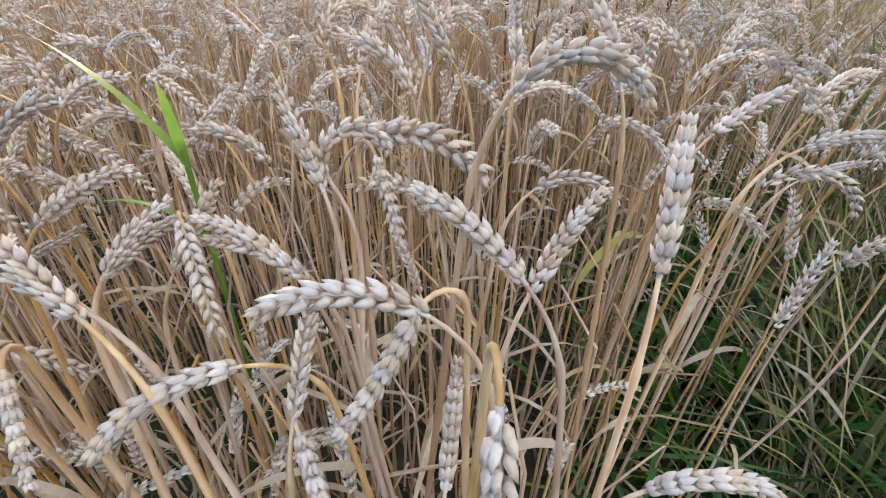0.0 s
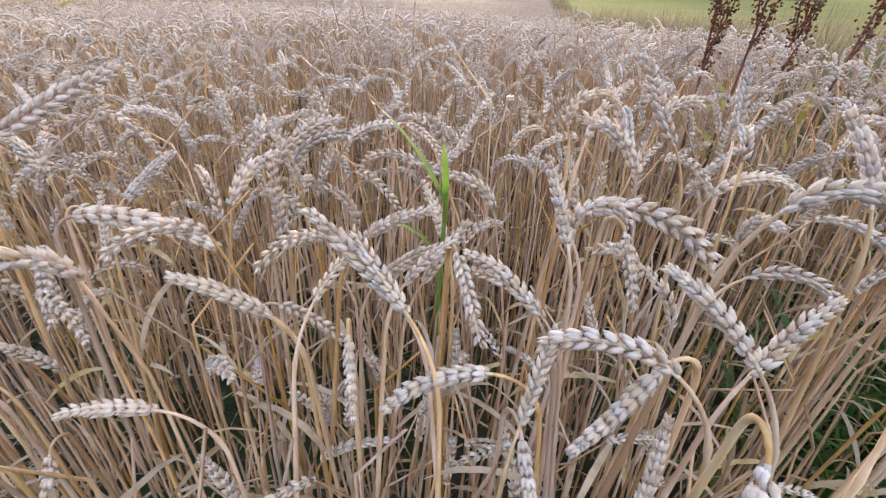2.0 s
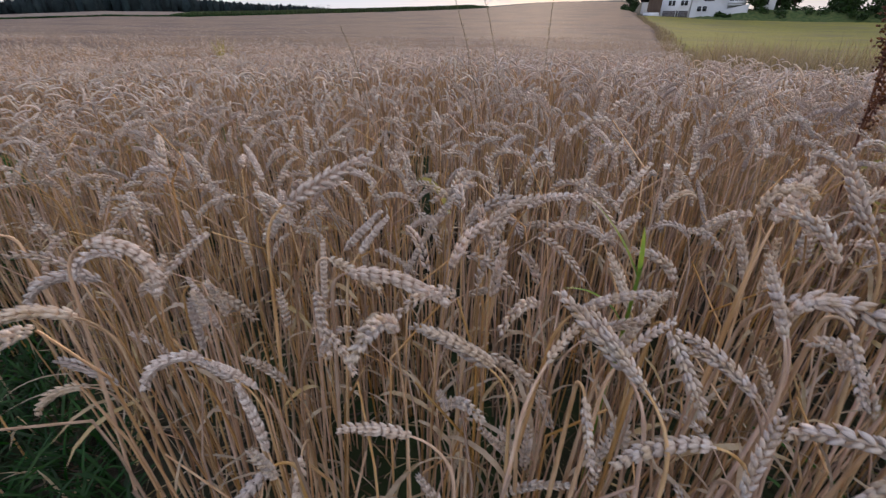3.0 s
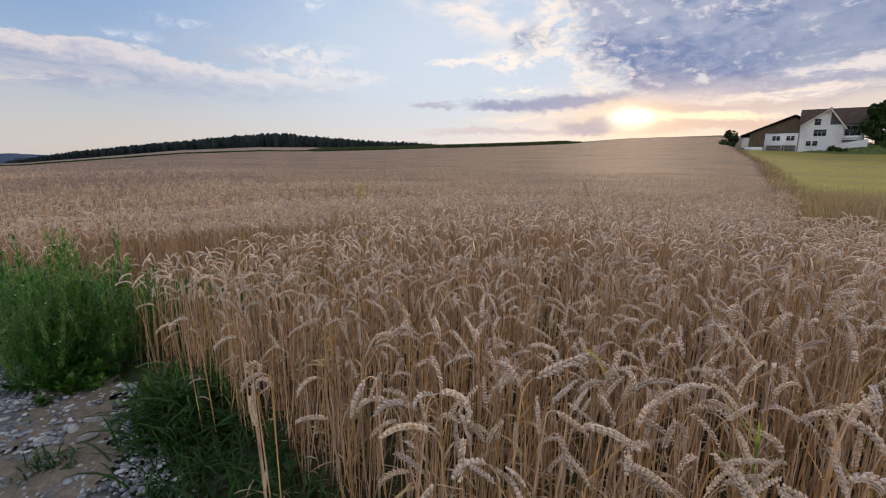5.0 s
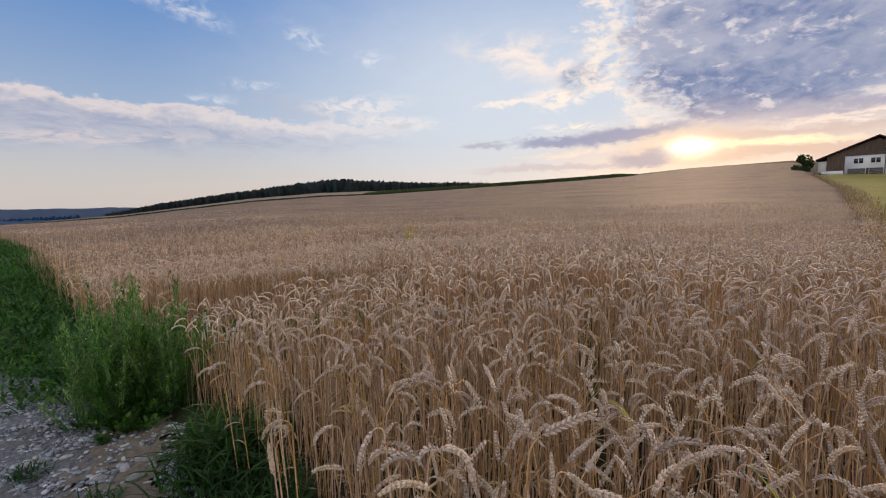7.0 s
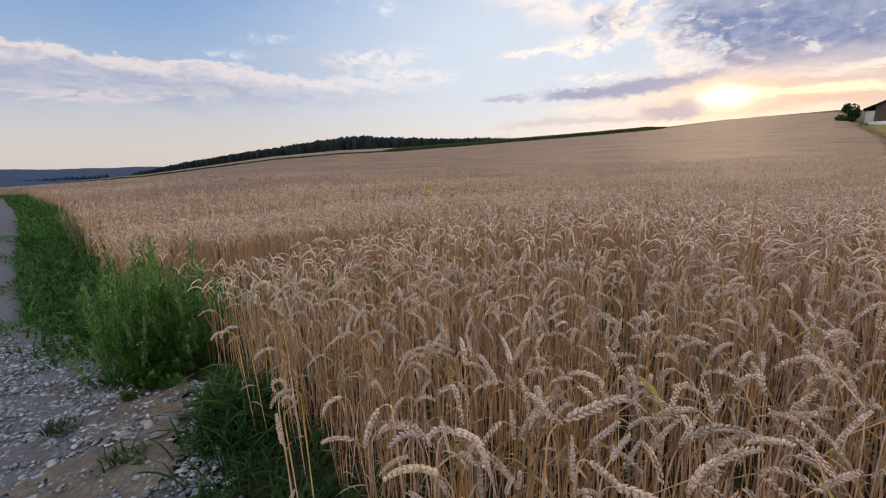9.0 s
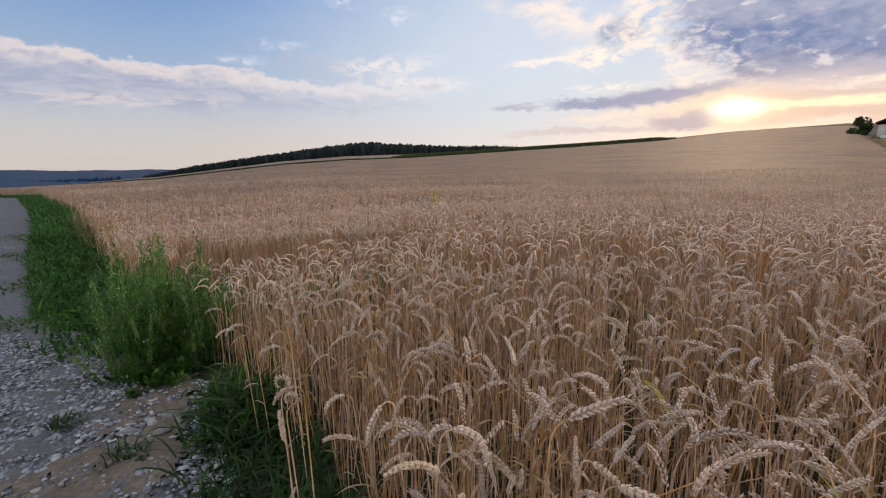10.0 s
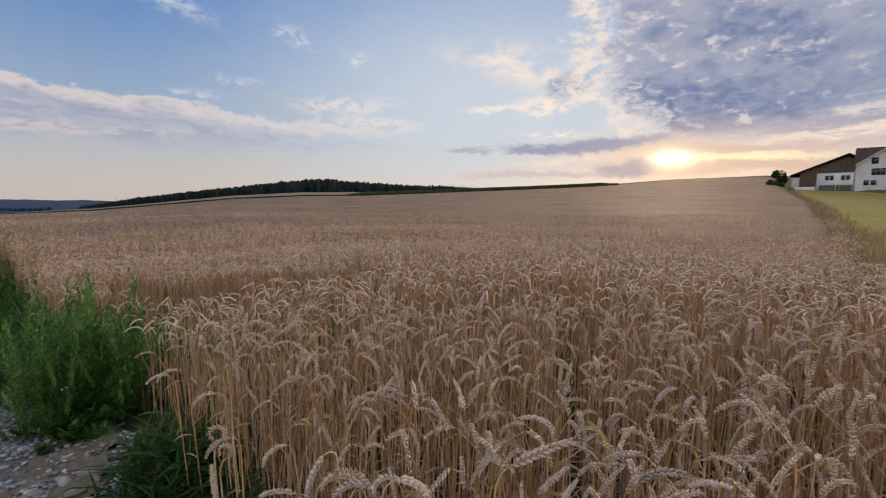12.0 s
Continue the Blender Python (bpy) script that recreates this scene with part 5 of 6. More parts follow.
def dock(x, y, height, lean, seed):
    """A ripe dock: a stiff stem with branches crowded with rust-brown seed."""
    g = np.random.default_rng(seed)
    thing = new("dock_plant")
    thing.matrix_world = Matrix.Translation((x, y, float(land(x, y))))
    q = np.linspace(0, 1, 7)
    line = np.stack([lean[0] * q**2, lean[1] * q**2, height * q], 1)
    stems, seeds = [tube(line, np.linspace(0.005, 0.002, 7), 5)], []
    spires = [line[5:]]
    for i in range(6):
        t = 0.60 + 0.05 * i
        p = np.array([np.interp(t, q, line[:, k]) for k in range(3)])
        a, ln = g.uniform(0, 6.28), height * g.uniform(0.14, 0.24)
        side = np.stack([p[0] + math.cos(a) * 0.2 * ln * q**0.8, p[1] + math.sin(a) * 0.2 * ln * q**0.8, p[2] + ln * q], 1)
        stems.append(tube(side, np.linspace(0.003, 0.001, 7), 4))
        spires.append(side)
    for spire in spires:
        for _ in range(120):
            t = g.uniform(0.08, 1)
            k = t * (len(spire) - 1)
            k0 = min(int(k), len(spire) - 2)
            p = spire[k0] * (1 - k + k0) + spire[k0 + 1] * (k - k0) + g.normal(0, 0.008, 3)
            d = g.normal(0, 1, 3)
            seeds.append(husk(p, d / np.linalg.norm(d), np.array([0.3, 0.5, 0.8]), g.uniform(0.006, 0.011), 0.0035, 0.003, 4))
    part("stem", join(stems), M_DOCK, thing)
    part("seed_head", join(seeds), M_DOCK, thing, "rust-brown seed clusters")
    for _ in range(6):
        part("leaf", blade((0, 0, height * g.uniform(0.05, 0.5)), g.uniform(0, 6.28), g.uniform(0.07, 0.14), g.uniform(0.010, 0.022), 30, 130, g, 6), M_YELLOW, thing, "withered yellow-green leaf")
    return tagged(thing, "dried rust-brown dock plant full of seed at the field's edge", "dock plant", "dock plants")


dock(1.49, 0.733, 0.92, (-0.05, 0.03), 121)
dock(1.51, 0.685, 1.02, (0.02, -0.02), 122)
dock(1.54, 0.630, 0.96, (0.06, -0.05), 123)
dock(1.57, 0.540, 1.00, (0.05, -0.08), 124)
dock(1.66, 0.450, 0.92, (0.08, -0.06), 125)


def tall_grass(x, y, height, lean, seed):
    g = np.random.default_rng(seed)
    thing = new("tall_grass")
    thing.matrix_world = Matrix.Translation((x, y, float(land(x, y))))
    q = np.linspace(0, 1, 9)
    line = np.stack([lean[0] * q**2.2, lean[1] * q**2.2, height * q - 0.08 * q**4], 1)
    part("stem", tube(line, np.linspace(0.0018, 0.0007, 9), 4), M_TAN, thing)
    seeds = []
    for i in range(26):
        t = 0.62 + 0.38 * i / 26
        p = np.array([np.interp(t, q, line[:, k]) for k in range(3)])
        d = np.array([g.normal(0, 0.4), g.normal(0, 0.4), 1.0])
        seeds.append(husk(p, d / np.linalg.norm(d), np.array([1.0, 0.3, 0]), 0.012, 0.0014, 0.0012, 4))
    part("seed_head", join(seeds), M_TAN, thing)
    return tagged(thing, "thin dry grass stem overtopping the wheat", "tall grass", "tall grass stems")


tall_grass(0.92, 1.50, 1.05, (-0.16, 0.06), 131)
tall_grass(0.98, 1.46, 1.00, (-0.12, 0.05), 132)
tall_grass(1.05, 1.41, 1.00, (0.02, 0.02), 133)
tall_grass(0.60, 1.66, 0.90, (-0.12, 0.05), 134)

# fresh green blades and yellowed leaves in the crop
_b = new("green_blade")
_b.matrix_world = Matrix.Translation((0.528, 0.447, float(land(0.528, 0.447))))
_g = np.random.default_rng(9)
part("stem", tube(np.array([[0, 0, 0], [0.0, 0.01, 0.30], [0.0, 0.0, 0.585]]), np.array([0.003, 0.0025, 0.002]), 5), M_BRIGHT, _b)
part("leaf", blade((0, 0, 0.575), radians(127), 0.11, 0.010, 28, 62, _g, 8, 0.4), M_BRIGHT, _b, "bright yellow-green blade")
part("leaf", blade((0, 0, 0.575), radians(100), 0.055, 0.009, 4, 10, _g, 8, 0.3), M_BRIGHT, _b, "bright yellow-green blade")
part("leaf", blade((0, 0, 0.50), radians(140), 0.10, 0.007, 15, 120, _g, 8, 0.4), M_BRIGHT, _b, "green blade")
tagged(_b, "late green wheat shoot with bright yellow-green blades", "wheat shoot")
for _i, (_x, _y, _h, _a) in enumerate(((0.86, 0.26, 0.34, -20), (1.20, 1.25, 0.45, 200), (0.50, 0.86, 0.50, 100), (-0.55, 4.0, 0.5, 30))):
    _b = new("yellowed_leaf")
    _b.matrix_world = Matrix.Translation((_x, _y, float(land(_x, _y))))
    _g = np.random.default_rng(140 + _i)
    part("stem", tube(np.array([[0, 0, 0], [0, 0, _h]]), np.array([0.002, 0.0016]), 4), M_STALK, _b)
    part("leaf", blade((0, 0, _h), radians(_a), 0.16, 0.012, 40, 150, _g, 7, 0.5), M_YELLOW, _b, "yellowed blade")
    tagged(_b, "yellowed leaf on a straw stalk in the wheat", "leaf", "yellowed leaves in the crop")
_b = new("grass_tuft")
_b.matrix_world = Matrix.Translation((-0.13, 7.8, float(land(-0.13, 7.8))))
_g = np.random.default_rng(150)
part("foliage", join([blade((_g.normal(0, 0.04), _g.normal(0, 0.04), 0.3), _g.uniform(0, 6.28), _g.uniform(0.4, 0.62), 0.012, _g.uniform(0, 12), _g.uniform(10, 60), _g, 4) for _ in range(26)]), M_YELLOW, _b)
tagged(_b, "pale yellow grass tuft overtopping the wheat", "grass tuft")
STRIP = [(4.5, 3.6), (5.1, 3.1), (4.7, 2.2), (3.5, 0.9), (2.6, 0.3), (3.2, -0.3), (5.5, -0.6), (9.0, 1.6), (15.0, 7.5), (17.4, 12.0), (17.2, 14.7), (9.1, 7.4)]
tagged(part("tall_grass_strip", blades(spots(STRIP, 9000, 161), (0.36, 0.62), (0.005, 0.014), (0, 14), (10, 80), 162, 3), M_TAN), "tall dry grass between the wheat and the meadow", "dry grass", kind="stuff")
tagged(part("tall_grass_strip", blades(spots(STRIP, 4500, 163), (0.25, 0.50), (0.006, 0.016), (0, 25), (30, 100), 164, 3), M_MEADOW_BLADE), "green grass under the dry stems", "grass", kind="stuff")
NEAR_STRIP = [(4.5, 3.7), (5.1, 3.1), (4.7, 2.2), (3.8, 1.2), (5.5, 0.8), (8.5, 3.5), (11.5, 8.2), (9.1, 7.5)]
tagged(part("tall_grass_strip", blades(spots(NEAR_STRIP, 6500, 167), (0.60, 0.98), (0.004, 0.010), (0, 12), (10, 70), 168, 4), M_TAN), "tall dry seeding grass between the wheat and the meadow", "dry grass", kind="stuff")
tagged(part("meadow_grass", blades(spots([(5.2, 3.2), (5.4, 0.6), (9.0, -1.0), (24.0, 4.0), (24.0, 20.5), (11.0, 8.8)], 9000, 169), (0.10, 0.30), (0.010, 0.03), (5, 40), (40, 110), 170, 2), M_MEADOW_BLADE), "yellow-green grass of the meadow", "grass", kind="stuff")
_g = np.random.default_rng(165)
_t = _g.uniform(0, 1, 2600) ** 1.6
_edge = [(x + _g.normal(0, 0.25 + 0.004 * x), y + _g.normal(0, 0.25 + 0.004 * x)) for x, y in zip(9.0 + 85.0 * _t, np.interp(9.0 + 85.0 * _t, (9.0, 17.0, 48.0, 93.0, 94.0), (7.5, 14.85, 45.7, 96.2, 97.0)))]
tagged(part("tall_grass_strip", blades(_edge, (0.35, 0.60), (0.03, 0.08), (0, 20), (20, 80), 166, 2), M_TAN), "dry grass along the border of wheat and meadow", "dry grass", kind="stuff")

# ---------------------------------------------------------------- farm, trees, woods and hills


def box(x0, x1, y0, y1, z0, z1):
    v = np.array([(x, y, z) for x in (x0, x1) for y in (y0, y1) for z in (z0, z1)], float)
    f = np.array([(0, 1, 3, 2), (4, 6, 7, 5), (0, 4, 5, 1), (2, 3, 7, 6), (0, 2, 6, 4), (1, 5, 7, 3)])
    return v, f


def quads(*shapes):
    return join(shapes)


def slab(points, thick):
    """A flat polygon made into a slab, thick downwards."""
    top = np.array(points, float)
    n = len(top)
    v = np.concatenate([top, top - (0, 0, thick)])
    bm = bmesh.new()
    vs = [bm.verts.new(p) for p in v]
    bm.faces.new(vs[:n])
    bm.faces.new(vs[n:][::-1])
    for i in range(n):
        j = (i + 1) % n
        bm.faces.new((vs[i], vs[n + i], vs[n + j], vs[j]))
    bmesh.ops.recalc_face_normals(bm, faces=bm.faces)
    return bm


def prism(outline, y0, y1):
    """An upright outline in x, z drawn out from y0 to y1."""
    n = len(outline)
    bm = bmesh.new()
    a = [bm.verts.new((x, y0, z)) for x, z in outline]
    b = [bm.verts.new((x, y1, z)) for x, z in outline]
    bm.faces.new(a)
    bm.faces.new(b[::-1])
    for i in range(n):
        j = (i + 1) % n
        bm.faces.new((a[i], b[i], b[j], a[j]))
    bmesh.ops.recalc_face_normals(bm, faces=bm.faces)
    return bm


def window(parent, x0, x1, z0, z1, y, panes=2, name="window"):
    """A window in the plane y: frame proud of the wall, panes set back in it."""
    t = 0.08
    bars = [box(x0, x1, y - 0.07, y + 0.02, z0, z0 + t), box(x0, x1, y - 0.07, y + 0.02, z1 - t, z1), box(x0, x0 + t, y - 0.06, y + 0.02, z0 + t, z1 - t), box(x1 - t, x1, y - 0.06, y + 0.02, z0 + t, z1 - t)]
    for i in range(1, panes):
        m = x0 + (x1 - x0) * i / panes
        bars.append(box(m - t / 2, m + t / 2, y - 0.055, y + 0.02, z0 + t, z1 - t))
    frame_ob = part(name, quads(*bars), M_FRAME, parent, "dark window frame")
    for i in range(panes):
        a, b = x0 + (x1 - x0) * i / panes + t, x0 + (x1 - x0) * (i + 1) / panes - t
        part("pane", box(a, b, y - 0.03, y - 0.01, z0 + t, z1 - t), M_GLASS, frame_ob)
    return frame_ob


FARM_TURN, FARM_FAR = 46.0, 150.0
_fx, _fy = FARM_FAR * math.sin(radians(FARM_TURN)), FARM_FAR * math.cos(radians(FARM_TURN))
FARM = pose(_fx, _fy, 8.6, 0, 0, -50) @ Matrix.Diagonal((0.87, 0.87, 0.83, 1.0))
house = new("farmhouse")
house.matrix_world = FARM
tagged(house, "white rendered farmhouse with a dark tiled roof and a cross gable", "house")
# main body with its ridge along the front, and the gabled front
part("wall", box(8.2, 22.8, 1.2, 11.0, -1.5, 7.6), M_WALL, house)
part("gable_wall", prism([(8.4, -1.5), (18.2, -1.5), (18.2, 6.6), (14.6, 12.2), (8.4, 7.4)], 0.0, 6.0), M_WALL, house)
part("roof", slab([(7.8, 0.4, 7.7), (23.4, 0.4, 7.7), (23.4, 6.1, 12.9), (7.8, 6.1, 12.9)], 0.3), M_TILE, house, "dark brown tiled roof")
part("roof", slab([(7.8, 6.1, 12.9), (23.4, 6.1, 12.9), (23.4, 11.8, 7.7), (7.8, 11.8, 7.7)], 0.3), M_TILE, house, "dark brown tiled roof")
part("gable_roof", slab([(8.0, -0.5, 7.35), (14.6, -0.5, 12.55), (14.6, 6.2, 12.75), (8.0, 6.2, 7.45)], 0.25), M_TILE, house)
part("gable_roof", slab([(14.6, -0.5, 12.55), (18.9, -0.5, 6.3), (18.9, 6.2, 6.3), (14.6, 6.2, 12.75)], 0.25), M_TILE, house)
part("verge_board", prism([(14.55, 12.35), (18.9, 6.05), (18.6, 5.95), (14.45, 11.85)], -0.62, -0.5), M_TRIM, house, "pale verge board")
part("verge_board", prism([(14.6, 12.35), (8.0, 7.15), (8.2, 6.95), (14.5, 11.9)], -0.62, -0.5), M_TRIM, house, "pale verge board")
part("loggia", prism([(14.9, 7.4), (17.6, 7.4), (14.9, 11.2)], -0.05, 0.06), M_FRAME, house, "dark glazed triangle under the gable")
window(house, 11.6, 14.4, 4.1, 6.0, 0.0, 3)
window(house, 11.4, 12.8, 7.4, 9.2, 0.0, 1)
window(house, 10.2, 11.3, 1.2, 2.6, 0.0, 1)
window(house, 11.7, 12.8, 1.2, 2.6, 0.0, 1)
window(house, 18.5, 21.8, 3.6, 6.9, 1.2, 3)
part("balcony", quads(box(18.2, 22.3, -0.9, 1.2, 2.7, 3.0), box(18.2, 22.3, -0.9, -0.8, 3.0, 4.0)), M_WALL, house, "white balcony parapet")
part("terrace_wall", prism([(12.0, -1.5), (23.5, -1.5), (23.5, 2.9), (21.0, 2.4), (16.0, 1.1), (12.0, 0.4)], -2.4, -2.1), M_WALL, house, "low white terrace wall")

wing = new("garage_wing")
wing.matrix_world = FARM
tagged(wing, "flat-roofed white garage wing beside the farmhouse", "garage")
part("wall", box(0.0, 8.15, 0.0, 9.0, -1.6, 5.2), M_WALL, wing)
part("roof_edge", box(-0.12, 8.15, -0.12, 9.0, 5.2, 5.42), M_FRAME, wing, "dark flat roof edge")
for _x0, _x1 in ((0.7, 4.3), (5.2, 7.9)):
    part("garage_door", quads(*(box(_x0, _x1, -0.06, 0.02, -0.9 + 0.46 * i, -0.9 + 0.46 * i + 0.43) for i in range(5))), M_DOOR, wing, "grey sectional garage door")
part("door", box(4.55, 5.05, -0.05, 0.02, -0.9, 1.4), M_FRAME, wing, "dark narrow door")
for _x0 in (1.9, 2.95, 5.4, 6.45):
    window(wing, _x0, _x0 + 0.85, 2.9, 4.3, 0.0, 1)
yard_wall = part("yard_wall", box(-5.0, -0.2, -0.5, -0.2, -1.5, 0.9), M_WALL)
yard_wall.matrix_world = FARM
tagged(yard_wall, "low white yard wall beside the garage", "wall")

barn = new("barn")
barn.matrix_world = FARM @ pose(-7.2, 14.0, 0)
tagged(barn, "large weathered timber barn with a broad brown roof", "barn")
part("wall", prism([(1.9, -1.5), (22.0, -1.5), (22.0, 5.5), (13.5, 11.6), (1.9, 6.6)], 0.0, 22.0), M_BARN, barn)
part("lean_to", box(-0.1, 1.9, -0.4, 18.0, -1.5, 5.0), M_TRIM, barn, "pale side bay")
part("roof", slab([(-0.8, -1.2, 5.7), (13.5, -1.2, 12.4), (13.5, 23.0, 12.4), (-0.8, 23.0, 5.7)], 0.35), M_TILE, barn)
part("roof", slab([(13.5, -1.2, 12.4), (24.0, -1.2, 6.4), (24.0, 23.0, 6.4), (13.5, 23.0, 12.4)], 0.35), M_TILE, barn)
for _i in range(12):
    part("board", box(2.0 + 1.6 * _i, 2.08 + 1.6 * _i, -0.06, 0.0, -1.4, 6.0), M_BARN, barn)

annex = new("cottage")
annex.matrix_world = FARM @ pose(25.6, 5.0, 2.2)
tagged(annex, "small white cottage behind the trees", "house")
part("wall", box(0, 5.0, 0, 7.0, -2.0, 3.6), M_WALL, annex)
part("roof", slab([(-0.5, -0.6, 3.7), (2.5, -0.6, 5.4), (2.5, 7.6, 5.4), (-0.5, 7.6, 3.7)], 0.25), M_TILE, annex)
part("roof", slab([(2.5, -0.6, 5.4), (5.5, -0.6, 3.7), (5.5, 7.6, 3.7), (2.5, 7.6, 5.4)], 0.25), M_TILE, annex)
window(annex, 1.2, 3.2, 1.0, 2.6, 0.0, 2)


def leaf_cloud(centres, radii, count, size, g):
    """Many small leaf clumps, scattered through uneven lumps of a crown."""
    which = g.integers(0, len(centres), count)
    d = g.normal(0, 1, (count, 3))
    d /= np.linalg.norm(d, axis=1, keepdims=True)
    p = np.asarray(centres)[which] + d * (np.asarray(radii)[which] * g.uniform(0.55, 1.05, count))[:, None]
    a, b = g.normal(0, 1, (count, 3)), g.normal(0, 1, (count, 3))
    a /= np.linalg.norm(a, axis=1, keepdims=True)
    b = np.cross(a, b)
    b /= np.linalg.norm(b, axis=1, keepdims=True)
    s = (size * g.uniform(0.5, 1.3, count))[:, None]
    verts = np.stack([p - a * s, p + b * s * 0.6, p + a * s, p - b * s * 0.6], 1).reshape(-1, 3)
    i = np.arange(count)[:, None] * 4
    return verts, np.concatenate([i + (0, 1, 2), i + (0, 2, 3)])


def tree(x, y, height, width, seed, label, low=0.25, leaves=2600, size=0.32, base=None):
    g = np.random.default_rng(seed)
    thing = new("tree")
    thing.matrix_world = Matrix.Translation((x, y, float(land(x, y)) if base is None else base))
    trunk = [tube(np.array([[0, 0, -0.5], [0.1, 0, height * 0.4], [0, 0.1, height * 0.8]]), np.array([0.28, 0.2, 0.06]) * height / 12, 7)]
    centres, radii = [], []
    for i in range(13):
        a, z = g.uniform(0, 6.28), g.uniform(low, 0.9)
        r = width * 0.5 * math.sin(math.pi * (0.18 + 0.72 * (z - low) / (1 - low))) * g.uniform(0.4, 0.8)
        c = np.array([math.cos(a) * r, math.sin(a) * r, z * height])
        centres.append(c)
        radii.append(width * g.uniform(0.16, 0.26))
        trunk.append(tube(np.array([[0, 0, height * max(0.15, z * 0.55)], c * (0.5, 0.5, 0.88), c]), np.array([0.10, 0.06, 0.02]) * height / 12, 5))
    part("trunk", join(trunk), M_BARK, thing)
    part("crown", leaf_cloud(centres, radii, leaves, size, g), M_TREE, thing)
    return tagged(thing, label, "tree")


def farm_spot(u, v):
    p = FARM @ Vector((u, v, 0))
    return p.x, p.y


tree(*farm_spot(25.2, 0.4), 10.9, 6.2, 171, "full dark green tree beside the farmhouse", 0.08, 8000, 0.36, 8.8)
tree(*farm_spot(-11.6, 15.0), 7.2, 5.4, 172, "small dark tree beside the barn", 0.1, 1800, base=8.2)
tree(*farm_spot(32.4, 8.0), 7.2, 5.0, 173, "dark bushy tree behind the bank", 0.05, 2400, 0.36, 8.9)
tree(*farm_spot(35.6, 8.0), 7.6, 5.4, 174, "dark bushy tree behind the bank", 0.05, 2400, 0.36, 9.1)
tree(*farm_spot(47.4, 0.0), 5.8, 8.4, 175, "broad dark bush on the bank", 0.02, 2600, 0.4, 9.1)
tree(*farm_spot(56.0, -2.0), 5.2, 8.4, 176, "broad dark bush on the bank", 0.02, 2600, 0.4, 9.1)
for _i, (_u, _v, _h, _w) in enumerate(((27.5, -1.0, 3.0, 3.6), (32.0, -3.0, 2.6, 4.2), (35.5, 1.0, 3.0, 5.0), (38.5, 2.0, 3.2, 5.4), (43.0, 0.5, 3.0, 5.6), (46.0, 2.0, 2.8, 5.0), (51.5, 1.5, 3.2, 6.0), (58.0, 0.5, 3.0, 6.0), (40.0, -2.0, 2.6, 5.0), (49.0, -4.0, 2.2, 5.0), (53.0, -3.0, 2.8, 5.0), (16.5, -3.4, 1.6, 2.6), (18.6, -3.6, 1.3, 2.2), (-10.5, 12.0, 1.6, 2.6), (-12.0, 11.0, 1.4, 2.4))):
    g_ = np.random.default_rng(180 + _i)
    _p = farm_spot(_u, _v)
    _t = new("bush")
    _t.matrix_world = Matrix.Translation((*_p, float(land(*_p)) + (0.4 if _u > 0 else 0.0)))
    _c = [np.array([g_.uniform(-0.4, 0.4) * _w, g_.uniform(-0.3, 0.3) * _w, _h * g_.uniform(0.15, 0.65)]) for _ in range(7)]
    part("stem", join([tube(np.array([[0, 0, -0.6], c]), np.array([0.05, 0.02]), 4) for c in _c]), M_BARK, _t)
    part("foliage", leaf_cloud(_c, [_h * 0.42] * 7, 700, 0.26, g_), M_TREE, _t)
    tagged(_t, "low green bush on the farm's bank", "bush", "bushes on the bank")
_bx, _by = np.meshgrid(np.linspace(9, 75, 60), np.linspace(-7.5, 9.0, 24), indexing="ij")
_h = np.clip((_by + 7.5) / 6.0, 0, 1) ** 1.3 * np.interp(_bx, (9, 24, 75), (0.0, 2.2, 2.4)) + 0.18 * lumps(_bx, _by, 5.0, 33)
_w = np.array([FARM @ Vector((a, b, 0)) for a, b in zip(_bx.ravel(), _by.ravel())])
_w[:, 2] = land(_w[:, 0], _w[:, 1]) + _h.ravel() + 0.1
_i = np.arange(60 * 24).reshape(60, 24)
_q = np.stack([_i[:-1, :-1], _i[1:, :-1], _i[1:, 1:], _i[:-1, 1:]], -1).reshape(-1, 4)
tagged(part("bank", (_w, _q), M_BANK, smooth=True), "grassy earth bank in front of the farm", "bank", kind="structure")

# maize along the far side of the field
_g = np.random.default_rng(190)
_n = 9000
_t = _g.uniform(0, 1, _n)
_az = np.radians(np.interp(_t, (0, 1), (-6.5, 27.5)))
_d = np.interp(_t, (0, 0.5, 1), (262, 300, 330)) + _g.uniform(0, 16, _n)
_x, _y = _d * np.sin(_az), _d * np.cos(_az)
_z = land(_x, _y)
_v, _f, _at = [], [], 0
for _k in range(3):
    _a = _g.uniform(0, 6.28, _n)
    _h = _g.uniform(1.7, 2.5, _n) * np.clip(_t * 8 + 0.5, 0, 1) * np.clip((1 - _t) * 10 + 0.4, 0, 1)
    _w = _g.uniform(0.25, 0.5, _n)
    _v.append(np.stack([np.stack([_x - np.cos(_a) * _w, _y - np.sin(_a) * _w, _z], 1), np.stack([_x + np.cos(_a) * _w, _y + np.sin(_a) * _w, _z], 1), np.stack([_x + _g.uniform(-0.4, 0.4, _n), _y, _z + _h], 1)], 1).reshape(-1, 3))
    _f.append(np.arange(_n * 3).reshape(-1, 3) + _at)
    _at += _n * 3
tagged(part("maize", (np.concatenate(_v), np.concatenate(_f)), M_CORN), "dark green maize strip beyond the wheat", "maize", kind="stuff")


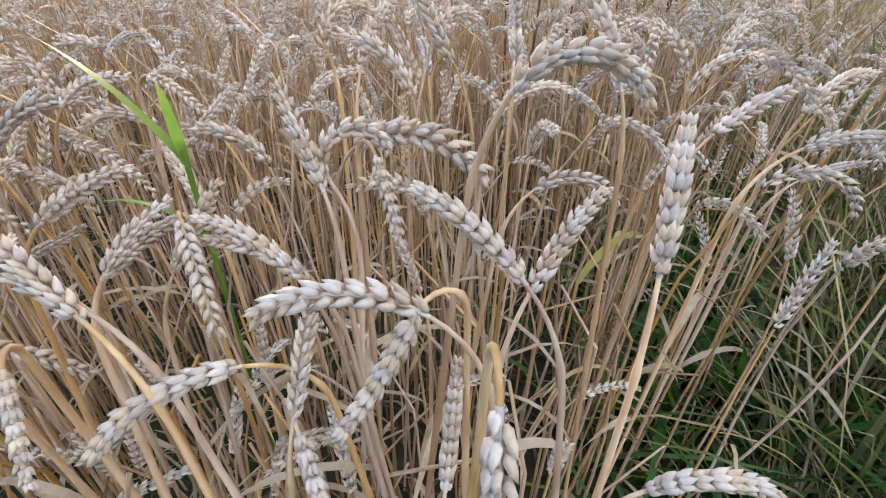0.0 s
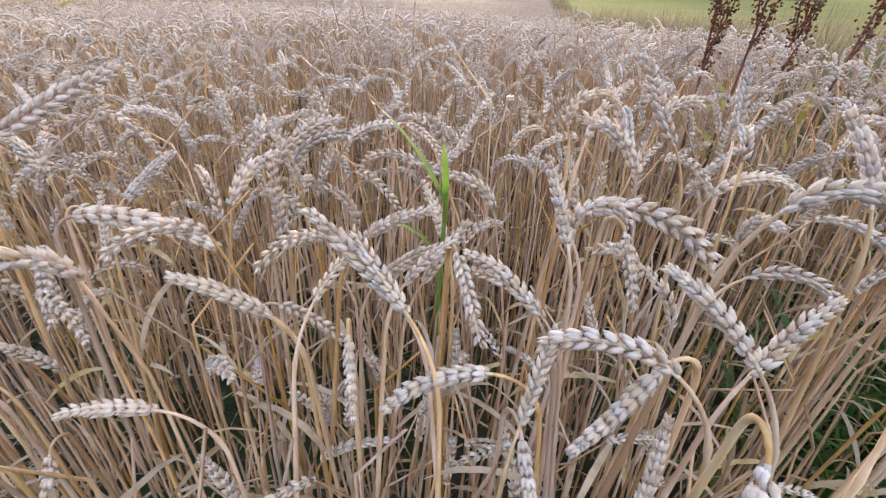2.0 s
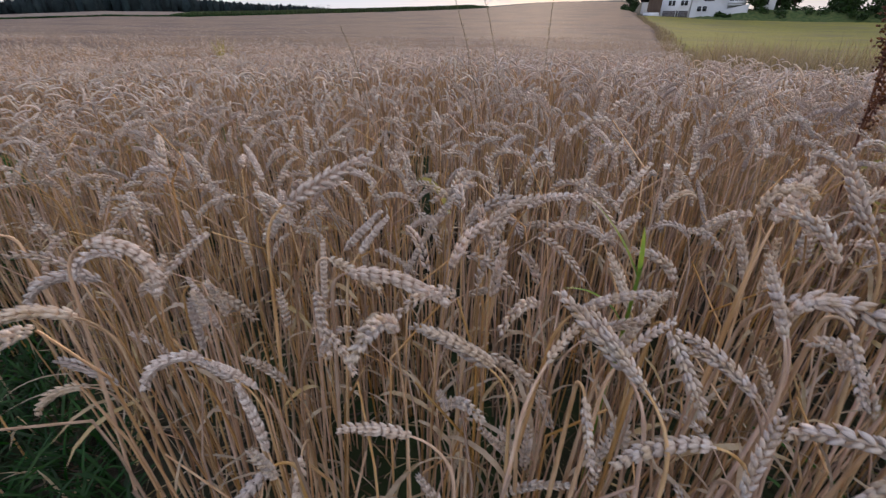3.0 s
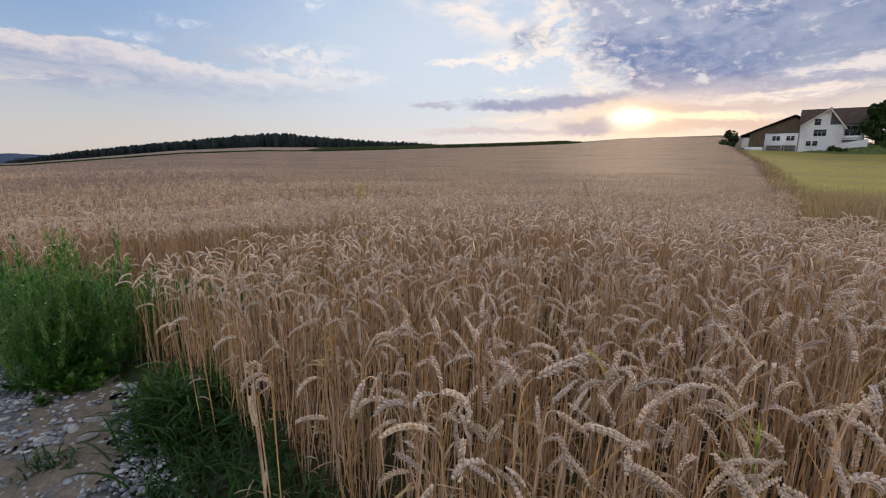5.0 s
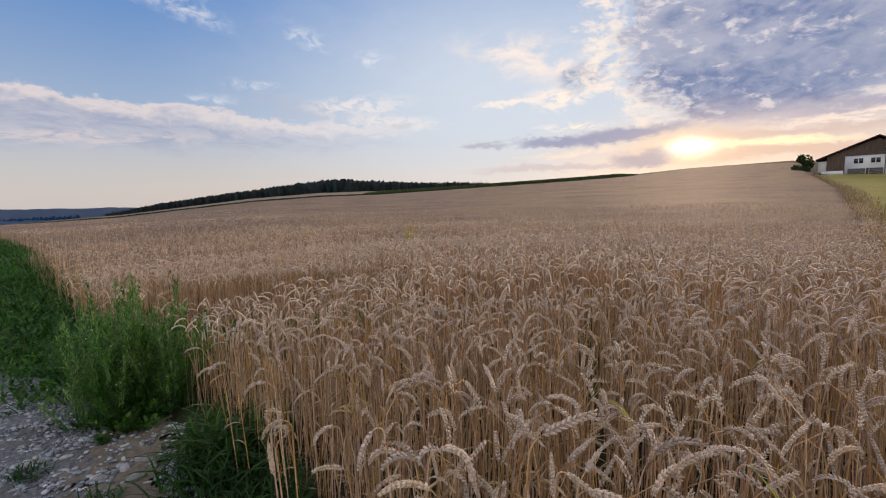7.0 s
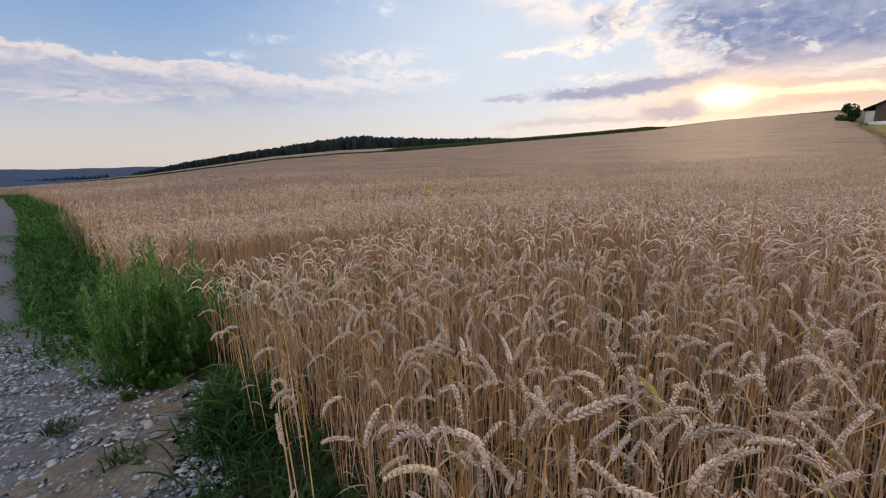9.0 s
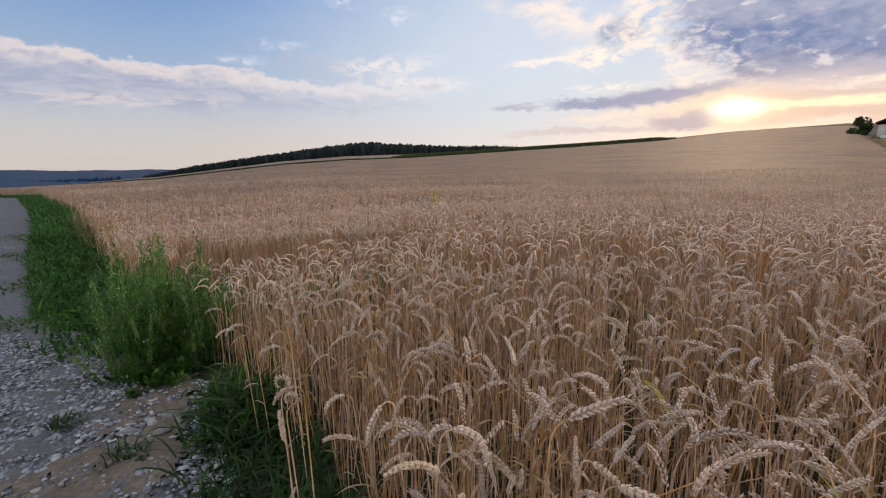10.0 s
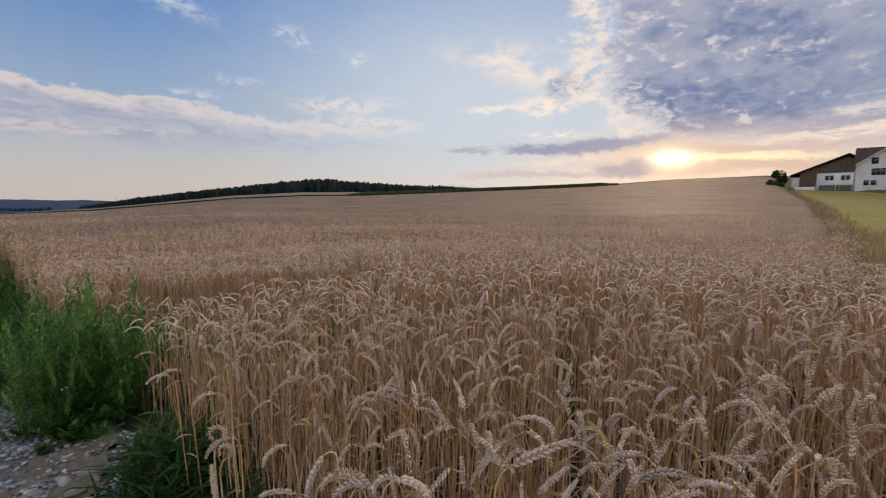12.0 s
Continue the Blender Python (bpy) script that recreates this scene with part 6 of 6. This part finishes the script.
def far_wood(turn0, turn1, dist, count, heights, seed, mat, label, conifer=0.5):
    """A wood far off: rows of uneven tree crowns, some pointed, some round."""
    g = np.random.default_rng(seed)
    shapes = []
    for i in range(count):
        t = (i + g.uniform(-0.5, 0.5)) / count
        a, d = radians(turn0 + (turn1 - turn0) * t), dist + g.uniform(0, 45)
        h = np.interp(t, *heights) * g.uniform(0.84, 1.08) * d / dist
        x, y = d * math.sin(a), d * math.cos(a)
        z = float(land(x, y))
        w = h * g.uniform(0.20, 0.34)
        if g.random() < conifer:
            lv = ((0.0, 0.8), (0.25, 1.0), (0.6, 0.55), (1.0, 0.03))
            w *= 0.75
        else:
            lv = ((0.0, 0.7), (0.3, 1.0), (0.65, 0.95), (0.88, 0.55), (1.0, 0.1))
        pts = np.array([[x, y, z - 0.5 + (h + 0.5) * q] for q, _ in lv])
        v, f = tube(pts, np.array([r * w for _, r in lv]), 7, (0.0, 1.0, 0.0))
        shapes.append((v + g.normal(0, 0.13 * w, v.shape), f))
    cen = [s[0].mean(0) for s in shapes]
    body = join(shapes)
    n = count * 30
    pick = g.integers(0, count, n)
    tips = np.array([c for c in cen])[pick] + g.normal(0, 1, (n, 3)) * (1.2, 1.2, 1.3)
    s = g.uniform(0.3, 0.7, n)[:, None]
    r1, r2 = g.normal(0, 1, (n, 3)), g.normal(0, 1, (n, 3))
    v = np.stack([tips - r1 * s * 0.6, tips + r2 * s * 0.6, tips + (0, 0, 1) * s * 1.1], 1).reshape(-1, 3)
    tagged(part("woods", join([body, (v, np.arange(n * 3).reshape(-1, 3))]), mat), label, "woods", kind="stuff")


far_wood(-34.0, 9.5, 430.0, 760, ((0, 0.12, 0.33, 0.42, 0.55, 0.62, 0.75, 0.9, 1.0), (3.0, 6.0, 8.5, 10.5, 13.0, 11.5, 9.0, 6.5, 3.5)), 191, M_WOOD, "dark mixed woods beyond the fields, tinted bluish for haze")
far_wood(-34.0, 9.0, 470.0, 420, ((0, 0.33, 0.55, 0.75, 1.0), (2.5, 8.0, 12.0, 8.5, 3.0)), 192, M_WOOD, "dark mixed woods beyond the fields, tinted bluish for haze")
far_wood(-60.0, -36.0, 900.0, 160, ((0, 0.5, 1), (7.0, 6.0, 9.0)), 193, M_HILL, "distant tree line in the valley, haze painted in as blue", 0.3)
# hills on the horizon, blue with the haze put into their colour
_a = np.radians(np.linspace(-80, -20, 160))
_r = np.array([620.0, 900.0, 1400.0, 2100.0, 2700.0])
_x, _y = np.outer(_r, np.sin(_a)), np.outer(_r, np.cos(_a))
_z = -19.0 + np.outer(np.array([0.0, 0.22, 0.48, 0.86, 1.18]), 24.0 + 2.2 * np.sin(np.degrees(_a) * 0.35) + 1.2 * np.sin(np.degrees(_a) * 1.3 + 1)) + np.random.default_rng(4).normal(0, 0.5, (5, 160))
_i = np.arange(5 * 160).reshape(5, 160)
_q = np.stack([_i[:-1, :-1], _i[:-1, 1:], _i[1:, 1:], _i[1:, :-1]], -1).reshape(-1, 4)[:, ::-1]
tagged(part("backdrop", (np.stack([_x, _y, _z], -1), _q), M_HILL, smooth=True), "wooded hills on the horizon, haze painted in as blue", "hills", kind="structure")
